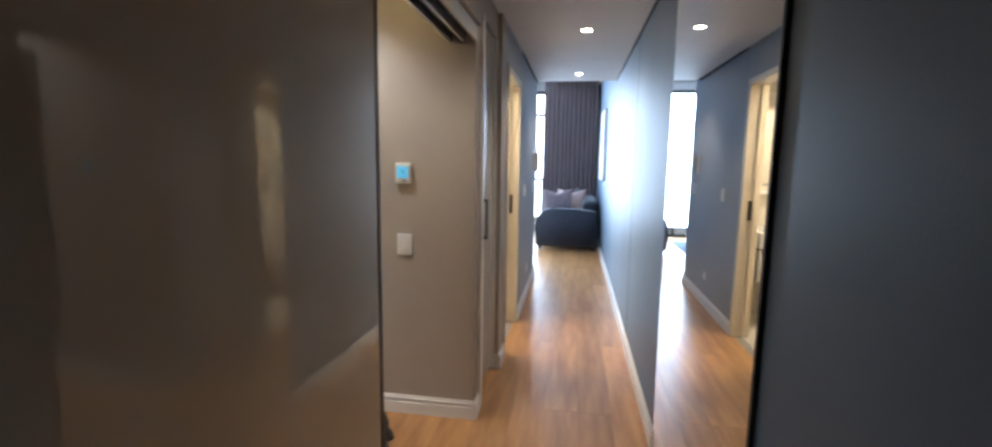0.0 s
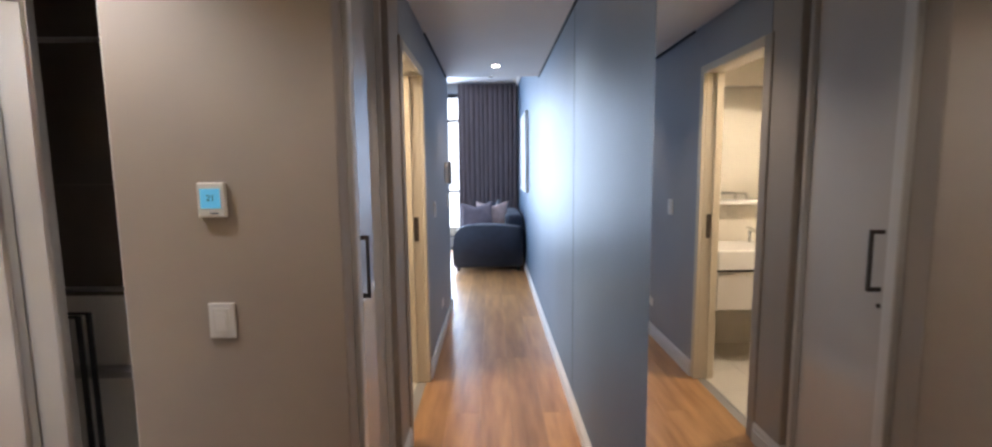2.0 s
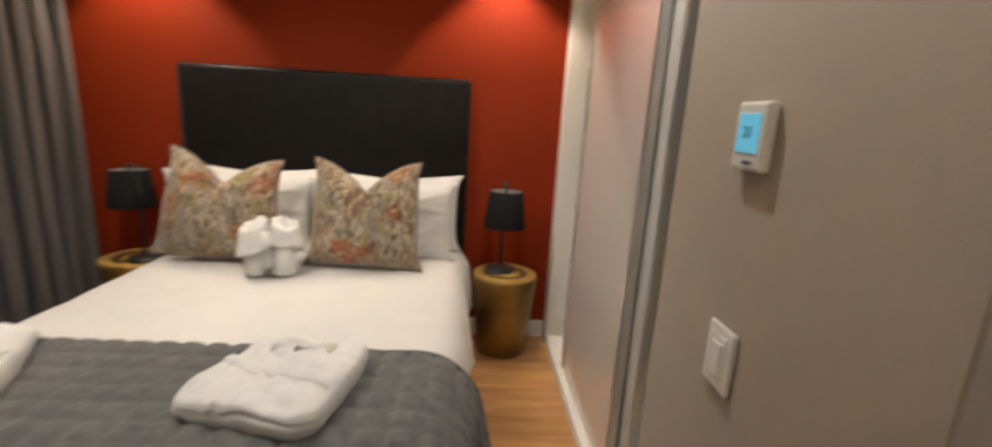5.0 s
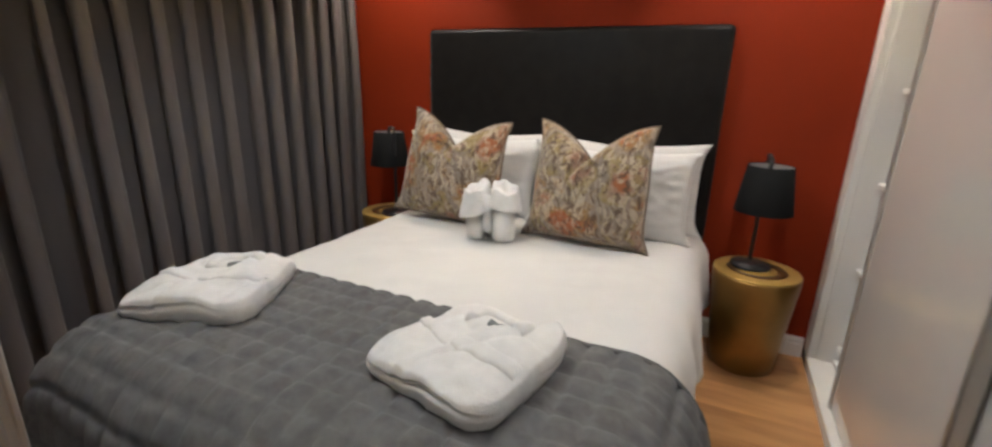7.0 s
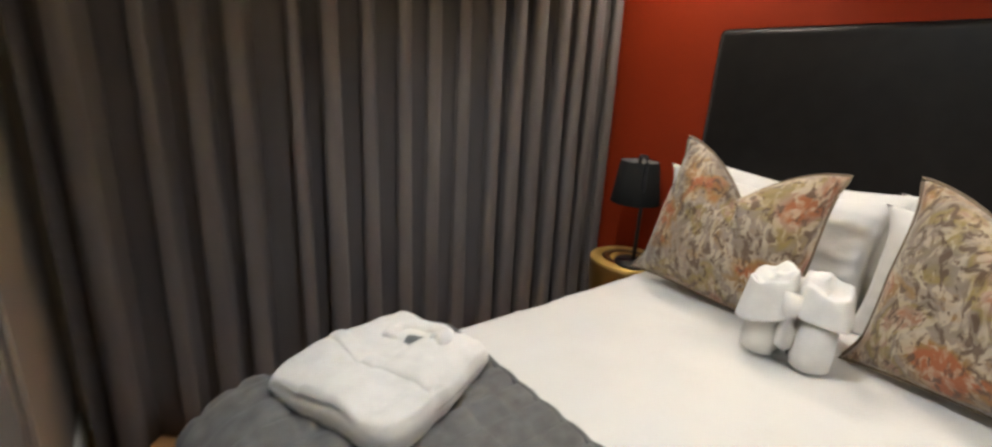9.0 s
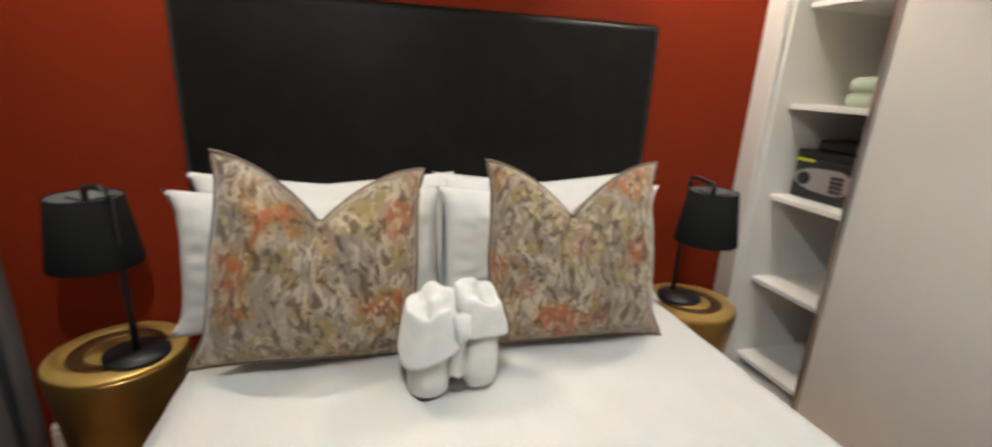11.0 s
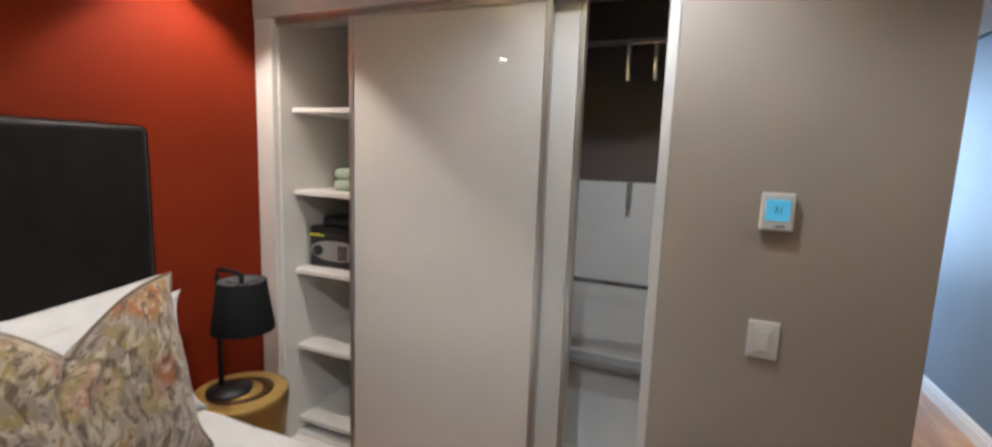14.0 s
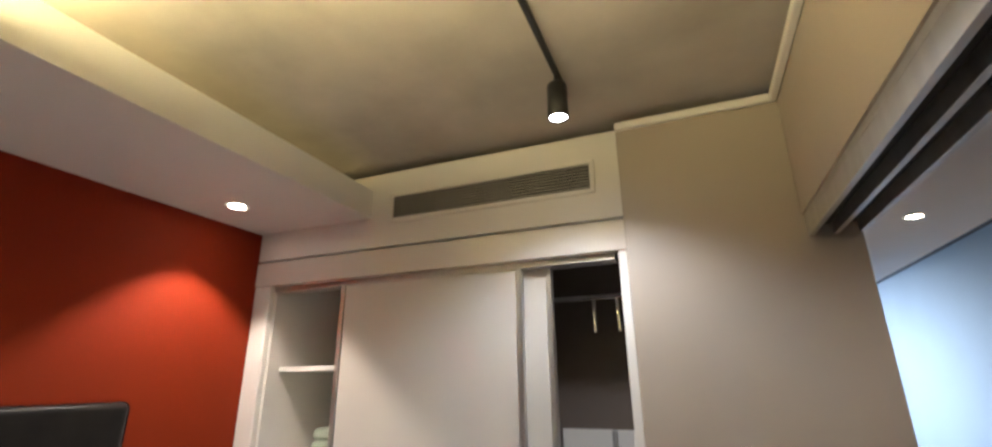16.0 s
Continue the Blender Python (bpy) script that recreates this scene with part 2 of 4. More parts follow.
# Brown here is the shade inside the wardrobe's hanging space, put into colour.
M_SHADEDBACK = material("shaded_back_board", (0.15, 0.12, 0.10), 0.5, vary=0.06, scale=4)
M_SCREEN = glow("blue_lcd", (0.10, 0.42, 0.62), 0.55)
M_LCDTEXT = material("lcd_text", (0.015, 0.05, 0.11), 0.5, vary=0.02)
M_LAMP = glow("lit_lamp_lens", (1.0, 0.88, 0.70), 60.0)
M_SPOTLENS = glow("lit_spot_lens", (1.0, 0.97, 0.92), 80.0)
M_COVE = glow("cove_strip", (1.0, 0.80, 0.34), 2.0)
M_GLASS = glass_material()
M_PAPER = material("pale_print_paper", (0.62, 0.61, 0.58), 0.7, vary=0.12, scale=5, second=(0.45, 0.47, 0.50))
M_CONC = material("balcony_screed", (0.34, 0.33, 0.31), 0.8, vary=0.1, scale=4)
M_LEAF = material("tree_leaves", (0.05, 0.085, 0.03), 0.6, vary=0.3, scale=9)
M_BARK = material("bark", (0.10, 0.07, 0.05), 0.9, vary=0.3, scale=12)
M_FACADE = material("far_facade_plaster", (0.52, 0.50, 0.47), 0.8, vary=0.06, scale=0.6)
M_GROUND = material("distant_ground", (0.16, 0.16, 0.13), 0.9, vary=0.2, scale=0.3)


# ---- mesh helpers ----
def finish(name, bm, mat, parent=None, label="", smooth=False):
    me = bpy.data.meshes.new(name)
    bmesh.ops.recalc_face_normals(bm, faces=bm.faces)
    bm.to_mesh(me)
    bm.free()
    me.materials.append(mat)
    if smooth:
        me.shade_smooth()
    o = new(name, me)
    o.parent = parent
    if label:
        o["label"] = label
    return o


def part(name, bm, mat, parent, label="", smooth=False):
    return finish(name, bm, mat, parent, label, smooth)


def setting(name, bm, mat, label, category, smooth=False):
    return tagged(finish(name, bm, mat, None, "", smooth), label, category, "", "structure")


def thing(name, x, y, z, label, category, group="", rz=0.0, kind=""):
    o = new(name)
    o.matrix_basis = pose(x, y, z, 0, 0, rz)
    o.empty_display_size = 0.1
    return tagged(o, label, category, group, kind)


def box(x0, x1, y0, y1, z0, z1, bevel=0.0, bm=None, seg=1):
    b = bmesh.new()
    bmesh.ops.create_cube(b, size=1)
    for v in b.verts:
        v.co = ((x0 + x1) / 2 + v.co.x * (x1 - x0), (y0 + y1) / 2 + v.co.y * (y1 - y0), (z0 + z1) / 2 + v.co.z * (z1 - z0))
    if bevel:
        bmesh.ops.bevel(b, geom=b.edges[:], offset=bevel, segments=seg, affect="EDGES", profile=0.5)
    if bm is None:
        return b
    tmp = bpy.data.meshes.new("tmp")
    b.to_mesh(tmp)
    bm.from_mesh(tmp)
    bpy.data.meshes.remove(tmp)
    b.free()
    return bm


def lathe(profile, steps=40, bm=None, cap=True):
    """A turned solid from (radius, height) pairs round z."""
    bm = bm or bmesh.new()
    rings = []
    for r, z in profile:
        rings.append([bm.verts.new((r * math.cos(2 * math.pi * i / steps), r * math.sin(2 * math.pi * i / steps), z)) for i in range(steps)])
    for a, b in zip(rings, rings[1:]):
        for i in range(steps):
            bm.faces.new((a[i], a[(i + 1) % steps], b[(i + 1) % steps], b[i]))
    if cap:
        bm.faces.new(rings[0])
        bm.faces.new(rings[-1])
    return bm


def tube(points, radius, sides=8, bm=None, closed=False):
    bm = bm or bmesh.new()
    pts = [Vector(p) for p in points]
    rings = []
    for i, p in enumerate(pts):
        a = pts[i - 1] if i > 0 or closed else p
        b = pts[(i + 1) % len(pts)] if i < len(pts) - 1 or closed else p
        d = (b - a).normalized()
        u = d.orthogonal().normalized() if abs(d.z) > 0.99 else d.cross(Vector((0, 0, 1))).normalized()
        w = d.cross(u).normalized()
        rings.append([bm.verts.new(p + radius * (math.cos(2 * math.pi * k / sides) * u + math.sin(2 * math.pi * k / sides) * w)) for k in range(sides)])
    pairs = list(zip(rings, rings[1:])) + ([(rings[-1], rings[0])] if closed else [])
    for a, b in pairs:
        for k in range(sides):
            bm.faces.new((a[k], a[(k + 1) % sides], b[(k + 1) % sides], b[k]))
    if not closed:
        bm.faces.new(rings[0])
        bm.faces.new(rings[-1])
    return bm


def sheet(f, nu, nv, bm=None):
    bm = bm or bmesh.new()
    g = [[bm.verts.new(f(i / nu, j / nv)) for j in range(nv + 1)] for i in range(nu + 1)]
    for i in range(nu):
        for j in range(nv):
            bm.faces.new((g[i][j], g[i + 1][j], g[i + 1][j + 1], g[i][j + 1]))
    return bm


def writing(name, text, size, m, mat, parent):
    c = bpy.data.curves.new(name, "FONT")
    c.body, c.size, c.align_x, c.align_y, c.extrude = text, size, "CENTER", "CENTER", 0.0004
    tmp = new("tmp_text", c)
    me = bpy.data.meshes.new_from_object(tmp.evaluated_get(bpy.context.evaluated_depsgraph_get()))
    bpy.data.objects.remove(tmp)
    me.materials.append(mat)
    o = new(name, me)
    o.parent, o.matrix_basis = parent, m
    return o

# ---- the plan ----
RED_X, RIGHT_X, LEFT_X = -2.75, 0.70, -0.22      # red wall, slate wall, left corridor wall
FRONT_Y, ROBE_Y = 2.62, 2.665                    # thermostat wall; wardrobe front
DOOR_Y, SLAB_Z, HALL_Z = 1.47, 2.585, 2.36
BATH_Y0, BATH_Y1, END_Y, LIVING_Y = 3.56, 4.30, 9.80, 6.15

# ---- structure ----
setting("floor", box(-4.2, 0.9, -1.4, 10.4, -0.16, -0.02), M_GROUT, "screed bed under the oak boards", "floor")
wall_right = setting("wall_right", box(RIGHT_X, 0.84, -1.4, 10.4, -0.1, 3.1), M_SLATE, "long corridor wall painted dark slate blue", "wall")
setting("wall_back", box(-0.22, RIGHT_X, -1.4, -1.26, -0.1, 2.6), M_TAUPE, "plain wall closing the corridor", "wall")
setting("wall_entry", box(-0.352, LEFT_X, -1.4, 0.30, -0.1, 2.62), M_TAUPE, "taupe wall beside the sliding door", "wall")
setting("wall_header", box(-0.40, -0.223, -0.30, FRONT_Y, 2.105, 2.62), M_TAUPE, "taupe bulkhead above the sliding door track", "wall")
setting("wall_thermostat", box(-0.95, -0.25, FRONT_Y, 2.72, -0.1, 2.54, 0.004), M_TAUPE, "taupe painted wall end with thermostat and switch", "wall")
setting("wall_head", box(-2.94, RED_X, -0.35, 3.3, -0.1, 2.62), M_RED, "rust red painted wall behind the bed", "wall")
setting("wall_window_side", box(-2.94, -0.30, -0.45, -0.30, -0.1, 2.62), M_TAUPE, "plain wall hidden behind the curtain", "wall")
setting("wall_wardrobe_back", box(-2.8, -0.40, 3.31, 3.40, -0.1, 2.62), M_TAUPE, "plain wall at the back of the wardrobe", "wall")
setting("wall_pilaster", box(-0.34, LEFT_X, 3.30, BATH_Y0 - 0.02, -0.1, HALL_Z, 0.004), M_TAUPE, "taupe painted pilaster between cupboard and bathroom door", "wall")
setting("wall_over_cupboard", box(-0.34, -0.25, 2.72, 3.30, 2.2, HALL_Z), M_TAUPE, "taupe wall strip above the hall cupboard", "wall")
setting("wall_over_bath", box(-0.34, LEFT_X, BATH_Y0 - 0.02, BATH_Y1 + 0.02, 2.09, HALL_Z), M_GREY, "grey wall above the bathroom doorway", "wall")
setting("wall_left", box(-0.34, LEFT_X, BATH_Y1 + 0.02, LIVING_Y, -0.1, 3.05, 0.004), M_GREY, "grey painted corridor wall past the bathroom", "wall")
setting("wall_living_near", box(-4.1, -0.34, LIVING_Y - 0.12, LIVING_Y, -0.1, 3.05), M_GREY, "plain grey wall of the living room", "wall")
setting("wall_living_side", box(-4.2, -4.05, LIVING_Y, 10.4, -0.1, 3.05), M_GREY, "plain grey side wall of the living room", "wall")

# window wall of the living room
wl = box(-4.1, -3.6, END_Y, END_Y + 0.15, -0.1, 3.05)
box(0.62, RIGHT_X, END_Y, END_Y + 0.15, -0.1, 3.05, bm=wl)
box(-3.6, 0.62, END_Y, END_Y + 0.15, 2.78, 3.05, bm=wl)
setting("wall_window", wl, M_GREY, "grey wall round the living room window", "wall")
win = thing("window_1", -1.5, END_Y + 0.07, 0.0, "tall dark-framed sliding window to the balcony", "window", kind="structure")
for x0, x1, z0, z1 in ((-2.1, 2.12, 2.72, 2.78), (-2.1, 2.12, 0.0, 0.05), (-2.1, -2.04, 0.05, 2.72), (2.06, 2.12, 0.05, 2.72), (-0.7, -0.64, 0.05, 2.72), (0.68, 0.74, 0.05, 2.72)):
    part("window_frame", box(x0, x1, -0.03, 0.03, z0, z1, 0.004), M_BLACK, win)
part("window_frame", box(-2.04, 2.06, -0.02, 0.02, 2.30, 2.34, 0.004), M_BLACK, win)
for x0, x1 in ((-2.04, -0.7), (-0.64, 0.68), (0.74, 2.06)):
    pane = part("pane", box(x0, x1, -0.004, 0.004, 0.05, 2.72), M_GLASS, win)
    pane.visible_shadow = False

# ceilings
cb = box(-0.34, RIGHT_X, -1.4, 5.95, HALL_Z, HALL_Z + 0.14)
setting("ceiling_corridor", cb, M_CEIL, "white dropped corridor ceiling with shadow gap", "ceiling")
setting("ceiling_living", box(-4.1, RIGHT_X, 5.95, 10.4, 2.95, 3.1), M_CEIL, "white living room ceiling", "ceiling")
setting("ceiling_end", box(-0.22, RIGHT_X, 5.95, 6.00, HALL_Z, 3.0), M_CEIL, "white step between the ceilings", "ceiling")
setting("ceiling_bedroom", box(-2.9, -0.24, -0.42, 3.35, SLAB_Z, 2.70), M_SLAB, "bare brownish concrete slab over the bedroom", "ceiling")
sf = box(RED_X, -2.08, -0.30, ROBE_Y - 0.009, 2.33, 2.375)
box(-2.13, -2.08, -0.30, ROBE_Y - 0.009, 2.375, 2.466, bm=sf)
setting("ceiling_soffit", sf, M_CEIL, "white dropped soffit over the bed with a cove edge", "ceiling")
setting("ceiling_bath", box(-1.8, -0.34, 3.4, 5.05, 2.30, 2.36), M_CEIL, "white bathroom ceiling", "ceiling")

# black strips that paint the shade of the gap along the corridor ceiling
for x0, x1, y0, y1 in ((RIGHT_X - 0.012, RIGHT_X - 0.002, -1.2, 5.95), (LEFT_X + 0.002, LEFT_X + 0.012, 4.44, 5.95)):
    setting("trim_shadow_gap", box(x0, x1, y0, y1, HALL_Z - 0.016, HALL_Z - 0.001), M_DARKGAP, "black strip painting the shadow gap under the ceiling edge", "trim")
setting("trim_cornice", box(RIGHT_X - 0.05, RIGHT_X - 0.002, 6.02, END_Y - 0.02, 2.88, 2.945, 0.012), M_TRIM, "white cornice of the living room", "trim")
tr = box(-0.95, -0.41, FRONT_Y - 0.022, FRONT_Y - 0.002, 2.515, 2.545, 0.003)
box(-0.424, -0.402, -0.28, FRONT_Y - 0.002, 2.515, 2.545, 0.003, bm=tr)
setting("trim_bedroom", tr, M_TRIM, "slim white trim under the bedroom slab", "trim")


setting("trim_wall_joint", box(RIGHT_X - 0.0015, RIGHT_X + 0.001, 3.900, 3.9035, 0.107, HALL_Z - 0.02), M_DARKGAP, "fine vertical joint in the slate wall panelling", "trim")


# baseboards with a stepped top
def baseboard(x0, y0, x1, y1, nx, ny):
    b = bmesh.new()
    for d, z0, z1 in ((0.016, 0.0, 0.070), (0.012, 0.070, 0.084), (0.015, 0.084, 0.094), (0.008, 0.094, 0.106)):
        box(min(x0, x1, x0 + nx * d), max(x0, x1, x0 + nx * d), min(y0, y1, y0 + ny * d), max(y0, y1, y0 + ny * d), z0, z1, 0.0015, bm=b)
    return setting("baseboard", b, M_TRIM, "white stepped skirting board", "baseboard")


baseboard(RIGHT_X - 0.002, 2.50, RIGHT_X - 0.002, END_Y, -1, 0)
baseboard(RIGHT_X - 0.002, -1.2, RIGHT_X - 0.002, 1.275, -1, 0)
baseboard(-0.95, FRONT_Y - 0.002, -0.25, FRONT_Y - 0.002, 0, -1)
baseboard(-0.248, 2.604, -0.248, 2.72, 1, 0)
baseboard(-0.31, 3.298, LEFT_X, 3.298, 0, -1)
baseboard(LEFT_X + 0.002, 3.282, LEFT_X + 0.002, BATH_Y0 - 0.048, 1, 0)
baseboard(LEFT_X + 0.002, BATH_Y1 + 0.030, LEFT_X + 0.002, LIVING_Y, 1, 0)
baseboard(-0.354, -0.28, -0.354, 0.302, -1, 0)
baseboard(RED_X + 0.002, -0.02, RED_X + 0.002, ROBE_Y - 0.01, 1, 0)

# bathroom shell
bs = box(-1.9, -1.8, 3.4, 5.05, -0.1, 2.36)
box(-1.8, -0.34, 4.95, 5.05, -0.1, 2.36, bm=bs)
box(-1.8, -0.36, 3.4, 3.5, -0.1, 2.36, bm=bs)
setting("wall_bath", bs, M_TILE, "pale tiled bathroom walls", "wall")
bt = setting("floor_bath", box(-1.8, -0.22, 3.5, 4.95, -0.019, -0.004), M_GROUT, "grout bed of the bathroom floor", "floor")
for i in range(5):
    for j in range(5):
        x0, y0 = -1.8 + i * 0.3, 3.5 + j * 0.3
        x1, y1 = min(x0 + 0.297, -0.30), min(y0 + 0.297, 4.95)
        part("tile", box(x0, x1, y0, y1, -0.004, 0.002, 0.001), M_TILE, bt)

# bathroom door frame
fr = thing("door_1", -0.28, (BATH_Y0 + BATH_Y1) / 2, 0, "cream enamelled bathroom door frame, door standing open", "door", kind="structure")
h = (BATH_Y1 - BATH_Y0) / 2
part("jamb", box(-0.07, 0.045, -h - 0.018, -h + 0.02, 0, 2.09, 0.003), M_CREAM, fr)
part("jamb", box(-0.07, 0.045, h - 0.02, h + 0.018, 0, 2.09, 0.003), M_CREAM, fr)
part("head", box(-0.07, 0.045, -h + 0.02, h - 0.02, 2.05, 2.09, 0.003), M_CREAM, fr)
part("stop", box(-0.03, -0.015, h - 0.035, h - 0.02, 0, 2.05, 0.002), M_CREAM, fr)
for y0, y1, m in ((-h - 0.045, -h + 0.022, M_TAUPE), (h - 0.022, h + 0.028, M_CREAM)):
    part("architrave", box(0.046, 0.070, y0, y1, 0, 2.098, 0.004), m, fr)
part("architrave", box(0.046, 0.070, -h + 0.022, h - 0.022, 2.048, 2.098, 0.004), M_CREAM, fr)
sp = part("strike_plate", box(-0.012, 0.018, h - 0.024, h - 0.0205, 0.98, 1.14, 0.001), M_BRONZE, fr, "dark metal strike plate")
leaf = part("leaf", box(-0.86, -0.07, -h + 0.022, -h + 0.062, 0.01, 2.05, 0.003), M_CREAM, fr, "cream bathroom door swung inward")
part("handle", tube([(-0.80, -h + 0.062, 1.02), (-0.80, -h + 0.10, 1.02), (-0.70, -h + 0.10, 1.02)], 0.009), M_CHROME, leaf, "chrome lever handle")

# ---- mirror ----
mirror = thing("wall_mirror", RIGHT_X, 1.88, 0.0, "floor-to-ceiling frameless mirror on the slate wall", "mirror")
part("mirror_pane", box(-0.008, -0.001, -0.590, 0.62, 0.005, HALL_Z - 0.01), M_MIRROR, mirror)
part("edge", box(-0.012, -0.001, -0.602, -0.590, 0.005, HALL_Z - 0.01), M_DARKGAP, mirror, "dark bevelled edge strip")


# ---- sliding door between corridor and bedroom ----
def gloss_panel(name, x, y0, y1, z0, z1, label, half, edge, edge_mat, pane_mat):
    t = thing(name, x, y0, z0, label, "sliding door", "sliding bedroom doors")
    h, d = z1 - z0, y1 - y0
    part("pane", box(-half + 0.004, half - 0.004, 0.045, d - edge, 0.02, h - 0.02, 0.001), pane_mat, t, "beige high-gloss infill")
    for a, b in ((0.0, 0.045), (d - edge, d)):
        st = box(-half, -half * 0.35, a, b, 0, h, 0.002)
        box(half * 0.35, half, a, b, 0, h, 0.002, bm=st)
        box(-half * 0.4, half * 0.4, a + 0.004, b - 0.004, 0, h, bm=st)
        part("stile", st, edge_mat, t, "grooved edge profile")
    part("rail", box(-half + 0.002, half - 0.002, 0.045, d - edge, 0, 0.02), M_ALU, t)
    part("rail", box(-half + 0.002, half - 0.002, 0.045, d - edge, h - 0.02, h), M_ALU, t)
    return t


# Pane tones carry the light: bedroom door in the lit tone, corridor door dimmer.
gloss_panel("sliding_door", -0.333, 0.305, DOOR_Y, 0.012, 2.05, "beige gloss sliding door in aluminium frame, slid open", 0.012, 0.045, M_ALU, M_GLOSSLIT)
gloss_panel("sliding_door", -0.302, 0.305, DOOR_Y - 0.018, 0.012, 2.05, "beige gloss sliding door with slim dark edge, slid open", 0.014, 0.014, M_BRONZE, M_GLOSSDIM)
trk = thing("door_track", -0.32, 0.30, 2.03, "double aluminium track under the bulkhead", "door track")
L = FRONT_Y - 0.304
part("body", box(-0.075, 0.075, 0, L, 0.052, 0.074, 0.002), M_ALU, trk)
for x in (-0.075, -0.008, 0.059):
    part("flange", box(x, x + 0.016, 0, L, 0.0, 0.053, 0.001), M_ALU, trk)
# Black fill paints the shade deep in each track channel.
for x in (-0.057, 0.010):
    part("groove", box(x, x + 0.046, 0, L, 0.035, 0.0515), M_DARKGAP, trk, "black strip for the shade inside the track channel")


# ---- hall cupboard ----
cup = thing("hall_cupboard", -0.268, 2.73, 0.0, "white gloss hall cupboard with tall bar handle", "cupboard")
part("body", box(-0.55, -0.03, 0.0, 0.565, 0.0, 2.2, 0.003), M_WHITE, cup)
part("frame", box(-0.03, 0.034, 0.0, 0.05, 0.0, 2.2, 0.004), M_TRIM, cup)
part("frame", box(-0.03, 0.02, 0.54, 0.565, 0.0, 2.2, 0.004), M_TRIM, cup)
cd = part("door", box(-0.028, -0.004, 0.053, 0.537, 0.04, 2.19, 0.003), M_GLOSSW, cup, "white high-gloss door")
hb = box(0.036, 0.048, 0.100, 0.114, 0.985, 1.215, 0.002)
box(-0.004, 0.042, 0.100, 0.114, 0.985, 1.001, 0.002, bm=hb)
box(-0.004, 0.042, 0.100, 0.114, 1.199, 1.215, 0.002, bm=hb)
part("handle", hb, M_BRONZE, cd, "dark bronze bar handle")
kb = lathe([(0.009, 0), (0.009, 0.004), (0.004, 0.005)], 16)
bmesh.ops.transform(kb, matrix=pose(-0.004, 0.107, 0.93, 0, 90, 0), verts=kb.verts)
part("keyhole", kb, M_BRONZE, cd, "small round keyhole")


# ---- plates on walls ----
def thermostat(x, y, z):
    t = thing("thermostat", x, y, z, "white wall thermostat with a lit blue screen", "thermostat")
    part("case", box(-0.043, 0.043, -0.022, -0.001, -0.055, 0.055, 0.006, seg=2), M_TRIM, t)
    s = part("screen", box(-0.031, 0.031, -0.024, -0.0222, -0.026, 0.036, 0.0005), M_SCREEN, t, "glowing blue display")
    writing("digits", "21", 0.026, pose(0.002, -0.0248, 0.006, 90, 0, 0), M_LCDTEXT, s)
    part("mark", box(-0.004, 0.022, -0.0232, -0.0222, -0.043, -0.039), M_LCDTEXT, t, "small dark print bar")


def rocker(x, y, z, rz, n, label, group=""):
    t = thing("light_switch", x, y, z, label, "switch", group, rz)
    part("plate", box(-0.042, 0.042, -0.011, -0.001, -0.058, 0.058, 0.004, seg=2), M_TRIM, t)
    part("inset", box(-0.026, 0.026, -0.0135, -0.011, -0.042, 0.042, 0.001), M_CERAMIC, t)
    for i in range(n):
        z0 = -0.032 + i * 0.064 / n
        part("rocker", box(-0.016, 0.016, -0.0165, -0.0135, z0, z0 + 0.06 / n, 0.0012), M_TRIM, t)


thermostat(-0.642, FRONT_Y, 1.362)
rocker(-0.641, FRONT_Y, 0.975, 0, 1, "white square-edged light switch below the thermostat")
rocker(LEFT_X, 4.80, 1.15, 90, 1, "white light switch beside the bathroom door", "hall switches")
rocker(LEFT_X, 5.85, 1.15, 90, 2, "white light switch under the intercom", "hall switches")
ph = thing("intercom", LEFT_X, 5.75, 1.42, "grey wall intercom handset in the corridor", "intercom", rz=90)
part("cradle", box(-0.045, 0.045, -0.03, -0.001, -0.10, 0.10, 0.006), M_TRIM, ph)
part("handset", box(-0.040, -0.002, -0.062, -0.031, -0.11, 0.11, 0.012, seg=2), M_SILVER, ph, "grey curved handset")
so = thing("wall_socket", LEFT_X, 5.2, 0.30, "small white socket plate low on the wall", "socket", rz=90)
part("plate", box(-0.05, 0.05, -0.01, -0.001, -0.035, 0.035, 0.003), M_TRIM, so)


# ---- lamps of the place ----
def downlight(x, y, z, label):
    t = thing("downlight", x, y, z, label, "downlight", "ceiling downlights")
    part("ring", lathe([(0.034, -0.002), (0.046, -0.006), (0.048, -0.001), (0.034, -0.001)], 28), M_TRIM, t, "white bezel", True)
    part("lens", lathe([(0.033, -0.003), (0.033, -0.001)], 24), M_LAMP, t, "lit lens")


# The fitting at y 2.15 is unseen, added to match the extra beam.
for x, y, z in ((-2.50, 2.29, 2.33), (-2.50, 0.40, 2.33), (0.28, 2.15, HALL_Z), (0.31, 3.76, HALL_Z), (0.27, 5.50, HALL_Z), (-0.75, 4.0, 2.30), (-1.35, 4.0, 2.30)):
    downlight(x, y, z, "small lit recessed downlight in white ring")


